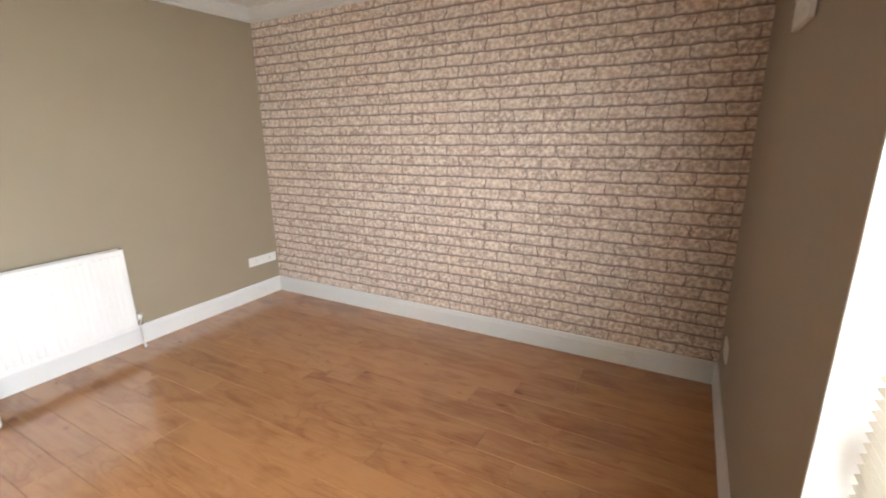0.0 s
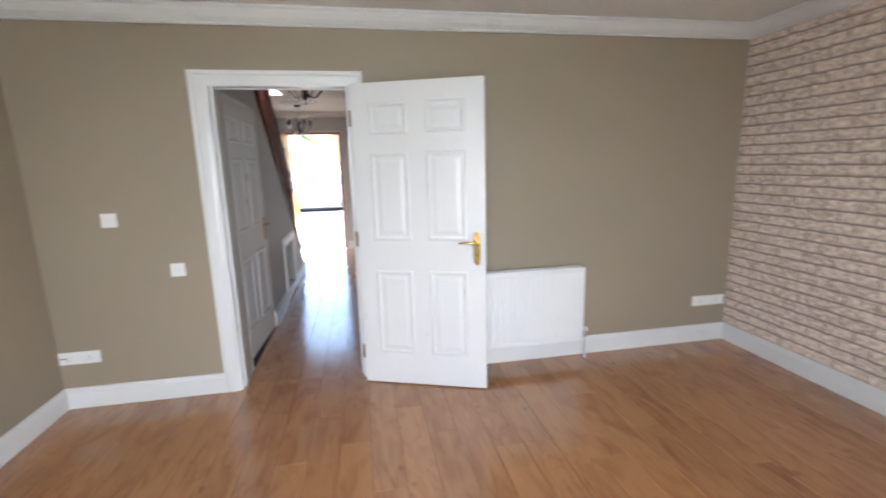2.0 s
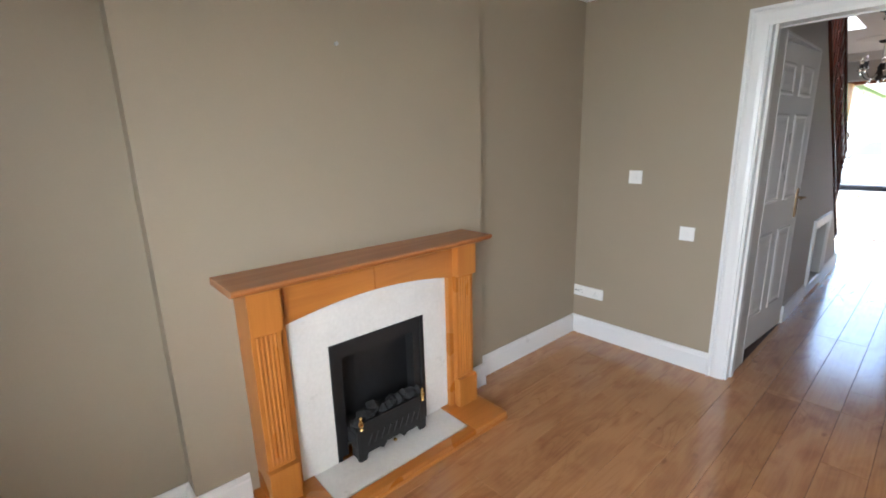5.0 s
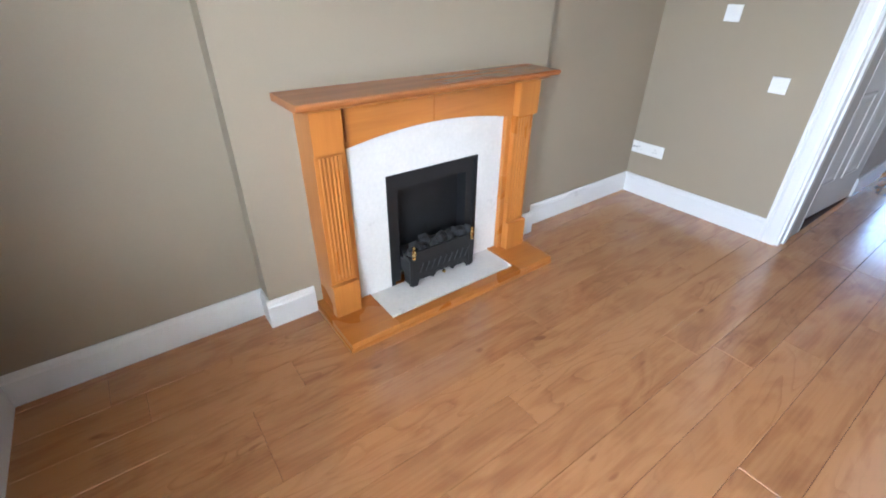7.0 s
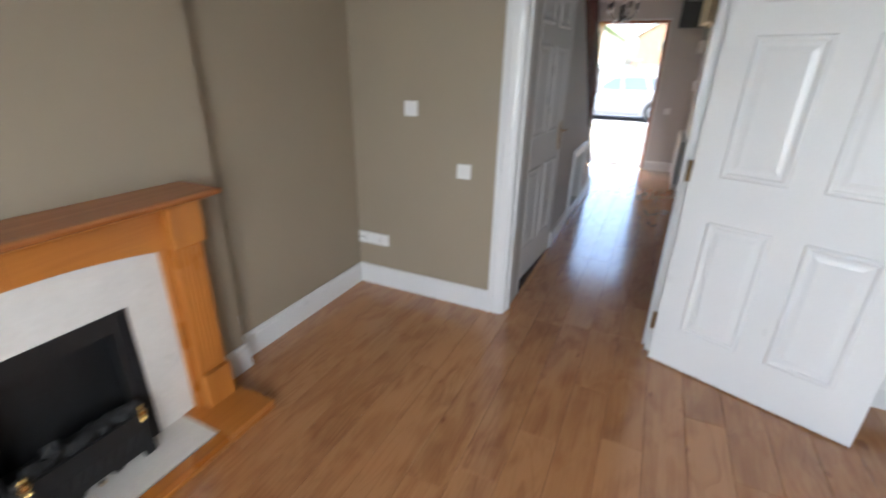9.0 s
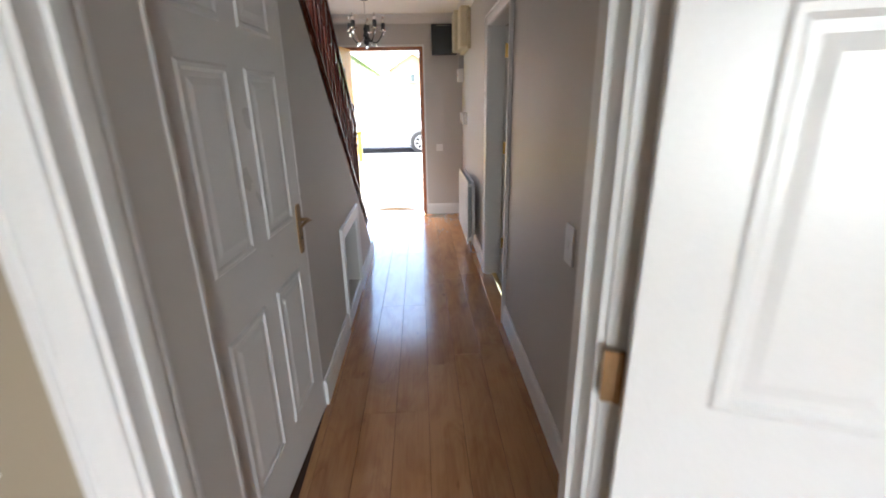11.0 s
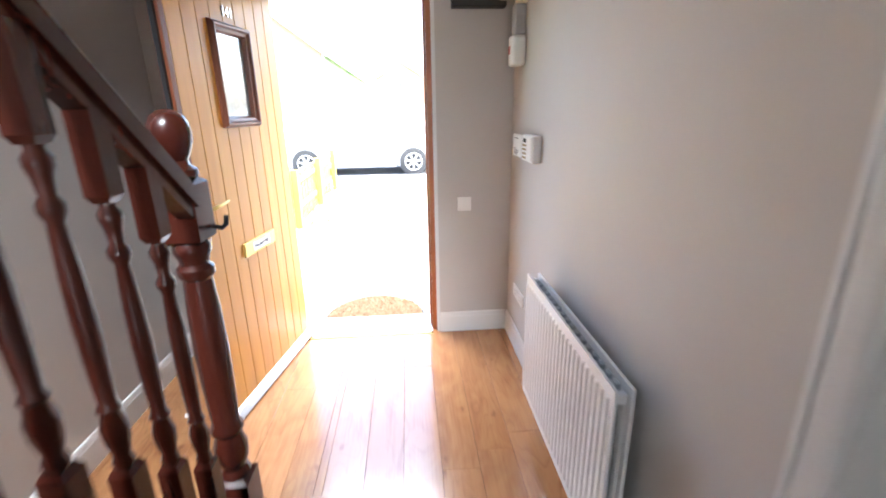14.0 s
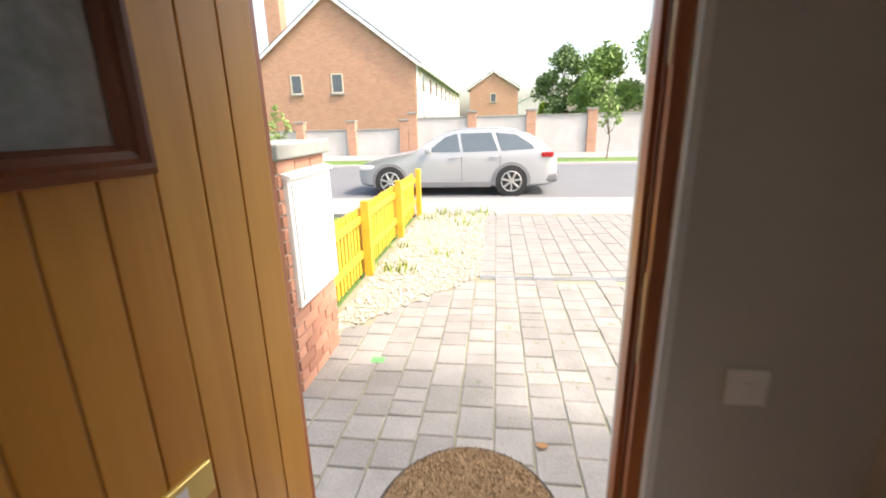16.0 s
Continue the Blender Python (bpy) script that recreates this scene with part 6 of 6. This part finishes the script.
# drains, mat, small litter
def drain(name, x0, x1, y, w, label, n):
    d = thing(name, pose(x0, y, GZ - 0.004), label, "drain")
    # shade under the grate is put into the channel's near-black colour
    part("channel", boxes((0, 0, -0.05, x1 - x0, w, -0.018)), M_DARK, d)
    part("rim", boxes((0, 0, -0.02, x1 - x0, 0.012, 0.008), (0, w - 0.012, -0.02, x1 - x0, w, 0.008), (0, w * 0.5 - 0.004, -0.02, x1 - x0, w * 0.5 + 0.004, 0.008)), M_RUBBER if n < 90 else M_ALU, d)
    bar = mesh_of("grate_bar", box(-0.004, 0.01, -0.018, 0.004, w - 0.01, 0.006), M_RUBBER if n < 90 else M_ALU)
    for i in range(n):
        o = new("grate_bar", bar)
        o.parent = d
        o.location = (0.008 + (x1 - x0 - 0.016) * i / (n - 1), 0, 0)


drain("drain_channel", -0.52, 0.62, 5.635, 0.13, "black slotted drain channel in front of the door", 62)
drain("drain_channel", 0.06, 1.9, 8.68, 0.1, "grey slotted drain channel across the drive", 92)
dm = thing("door_mat", pose(0.115, 5.70, GZ + 0.004), "brown half-round coir door mat in front of the step", "door mat")
arc = [(0.385 * math.cos(math.pi * i / 28), 0.43 * math.sin(math.pi * i / 28)) for i in range(29)]
part("mat_backing", prism([(x * 1.04, y * 1.04 - 0.008) for x, y in arc], "z", 0.0, 0.008), M_RUBBER, dm, "black rubber backing")
bm = bmesh.new()
for i in range(6500):
    a, r = rg.random() * math.pi, math.sqrt(rg.random())
    x, y = 0.385 * r * math.cos(a), 0.43 * r * math.sin(a)
    h = 0.012 + 0.012 * rg.random()
    t = rg.random() * 6.28
    bm.faces.new([bm.verts.new((x - 0.003 * math.sin(t), y + 0.003 * math.cos(t), 0.008)), bm.verts.new((x + 0.003 * math.sin(t), y - 0.003 * math.cos(t), 0.008)), bm.verts.new((x + 0.008 * math.cos(t), y + 0.008 * math.sin(t), 0.008 + h))])
part("coir_pile", bm, M_COIR, dm, "brown coir pile")
part("coir_base", prism([(x * 0.99, y * 0.99) for x, y in arc], "z", 0.008, 0.013), M_COIR, dm)
solid("paper_scrap", box(-0.64, 6.93, GZ + 0.001, -0.55, 7.0, GZ + 0.003), M_LIMEMARK, "small bright green scrap on the paving", "litter", "thing")
for x, y in ((0.46, 6.18), (0.46, 5.66)):
    bm = bmesh.new()
    pts = [(0.03 * math.cos(a) * (1 + 0.3 * math.sin(3 * a)), 0.022 * math.sin(a)) for a in [i * 6.283 / 14 for i in range(14)]]
    bot = [bm.verts.new((x + a, y + b, GZ + 0.012 + 0.2 * abs(b))) for a, b in pts]
    bm.faces.new(bot)
    solid("dry_leaf", bm, M_DRYLEAF, "curled brown dry leaf on the ground", "leaf", "thing")

# ---- floor planks, tiles and pavers ----
PWD = 0.162


def chamfer_block(name, lx, ly, h, c, mtl):
    bm = bmesh.new()
    lo = [bm.verts.new((x * lx / 2, y * ly / 2, -h)) for x, y in ((-1, -1), (1, -1), (1, 1), (-1, 1))]
    mid = [bm.verts.new((x * lx / 2, y * ly / 2, -c)) for x, y in ((-1, -1), (1, -1), (1, 1), (-1, 1))]
    hi = [bm.verts.new((x * (lx / 2 - c), y * (ly / 2 - c), 0)) for x, y in ((-1, -1), (1, -1), (1, 1), (-1, 1))]
    for a, b in ((lo, mid), (mid, hi)):
        for i in range(4):
            bm.faces.new((a[i], a[(i + 1) % 4], b[(i + 1) % 4], b[i]))
    bm.faces.new(hi)
    return mesh_of(name, bm, mtl)


cache = {}


def plank(x, ya, yb, w=PWD):
    key = (round(yb - ya, 2), round(w, 3))
    if key not in cache:
        cache[key] = chamfer_block("plank", key[1] - 0.0012, key[0] - 0.0008, 0.008, 0.0012, M_PLANK)
    o = new("plank", cache[key])
    o.parent = floor
    o.location = (x + w / 2, (ya + yb) / 2, 0)


def lay(x0, x1, y0, y1, seed):
    r = random.Random(seed)
    x = x0
    while x < x1 - 0.02:
        w = PWD - (x - 0.035) % PWD
        w = min(w if w > 0.004 else PWD, x1 - x)
        y = y0 - round(r.uniform(0, 1.1), 1)
        while y < y1 - 0.01:
            a, b = max(y, y0), min(y + 1.2, y1)
            if b - a > 0.02:
                plank(x, round(a, 2), round(b, 2), w)
            y += 1.2
        x += w


lay(XA, XR, YW, 0.06, 1)
lay(0.0, HX + 0.07, 0.06, FY + 0.03, 2)
lay(-0.98, 0.0, 3.5, FY, 3)
tm = chamfer_block("tile", 0.325, 0.325, 0.008, 0.002, M_TILE)
for i in range(7):
    for j in range(9):
        o = new("tile", tm)
        o.parent = kfloor
        o.location = (1.31 + i * 0.33, 1.2 + j * 0.33, 0.0)
pv = {l: chamfer_block("paver", 0.194, l - 0.01, 0.03, 0.006, M_PAVER) for l in (0.14, 0.2, 0.265)}
rp = random.Random(5)
far_v, far_f = [], []
for i in range(26):
    x = -1.1 + i * 0.203
    y = FY + 0.58 + rp.uniform(-0.15, 0)
    while y < 12.05:
        l = rp.choice((0.14, 0.2, 0.2, 0.265))
        yc = y + l / 2
        in_gravel = x < 0.0 and yc > 7.3 + (x + 1.1) * 1.283 + 0.05
        in_drain = (abs(yc - 8.73) < 0.06 + l * 0.1 and x > 0.0)
        if not in_gravel and not in_drain and yc + l / 2 < 12.12 and yc - l / 2 > FY + 0.33:
            z = GZ + rp.uniform(-0.003, 0.003)
            if yc < 8.6 and x < 1.6:
                o = new("paver", pv[l])
                o.parent = drive
                o.location = (x + rp.uniform(-0.003, 0.003), yc, z)
                o.rotation_euler = (rp.uniform(-0.008, 0.008), rp.uniform(-0.008, 0.008), rp.uniform(-0.03, 0.03))
            else:
                b = len(far_v)
                for zz, s in ((-0.03, 1.0), (-0.006, 1.0), (0.0, 0.97)):
                    for a, c in ((-1, -1), (1, -1), (1, 1), (-1, 1)):
                        far_v.append((x + a * 0.099 * s, yc + c * (l / 2 - 0.0025) * s, z + zz))
                for k2 in (0, 4):
                    for q in range(4):
                        far_f.append((b + k2 + q, b + k2 + (q + 1) % 4, b + k2 + 4 + (q + 1) % 4, b + k2 + 4 + q))
                far_f.append((b + 8, b + 9, b + 10, b + 11))
        y += l
me = bpy.data.meshes.new("far_pavers")
me.from_pydata(far_v, [], far_f)
me.materials.append(M_PAVER)
o = new("far_pavers", me)
o.parent = drive
o["kind"] = "stuff"
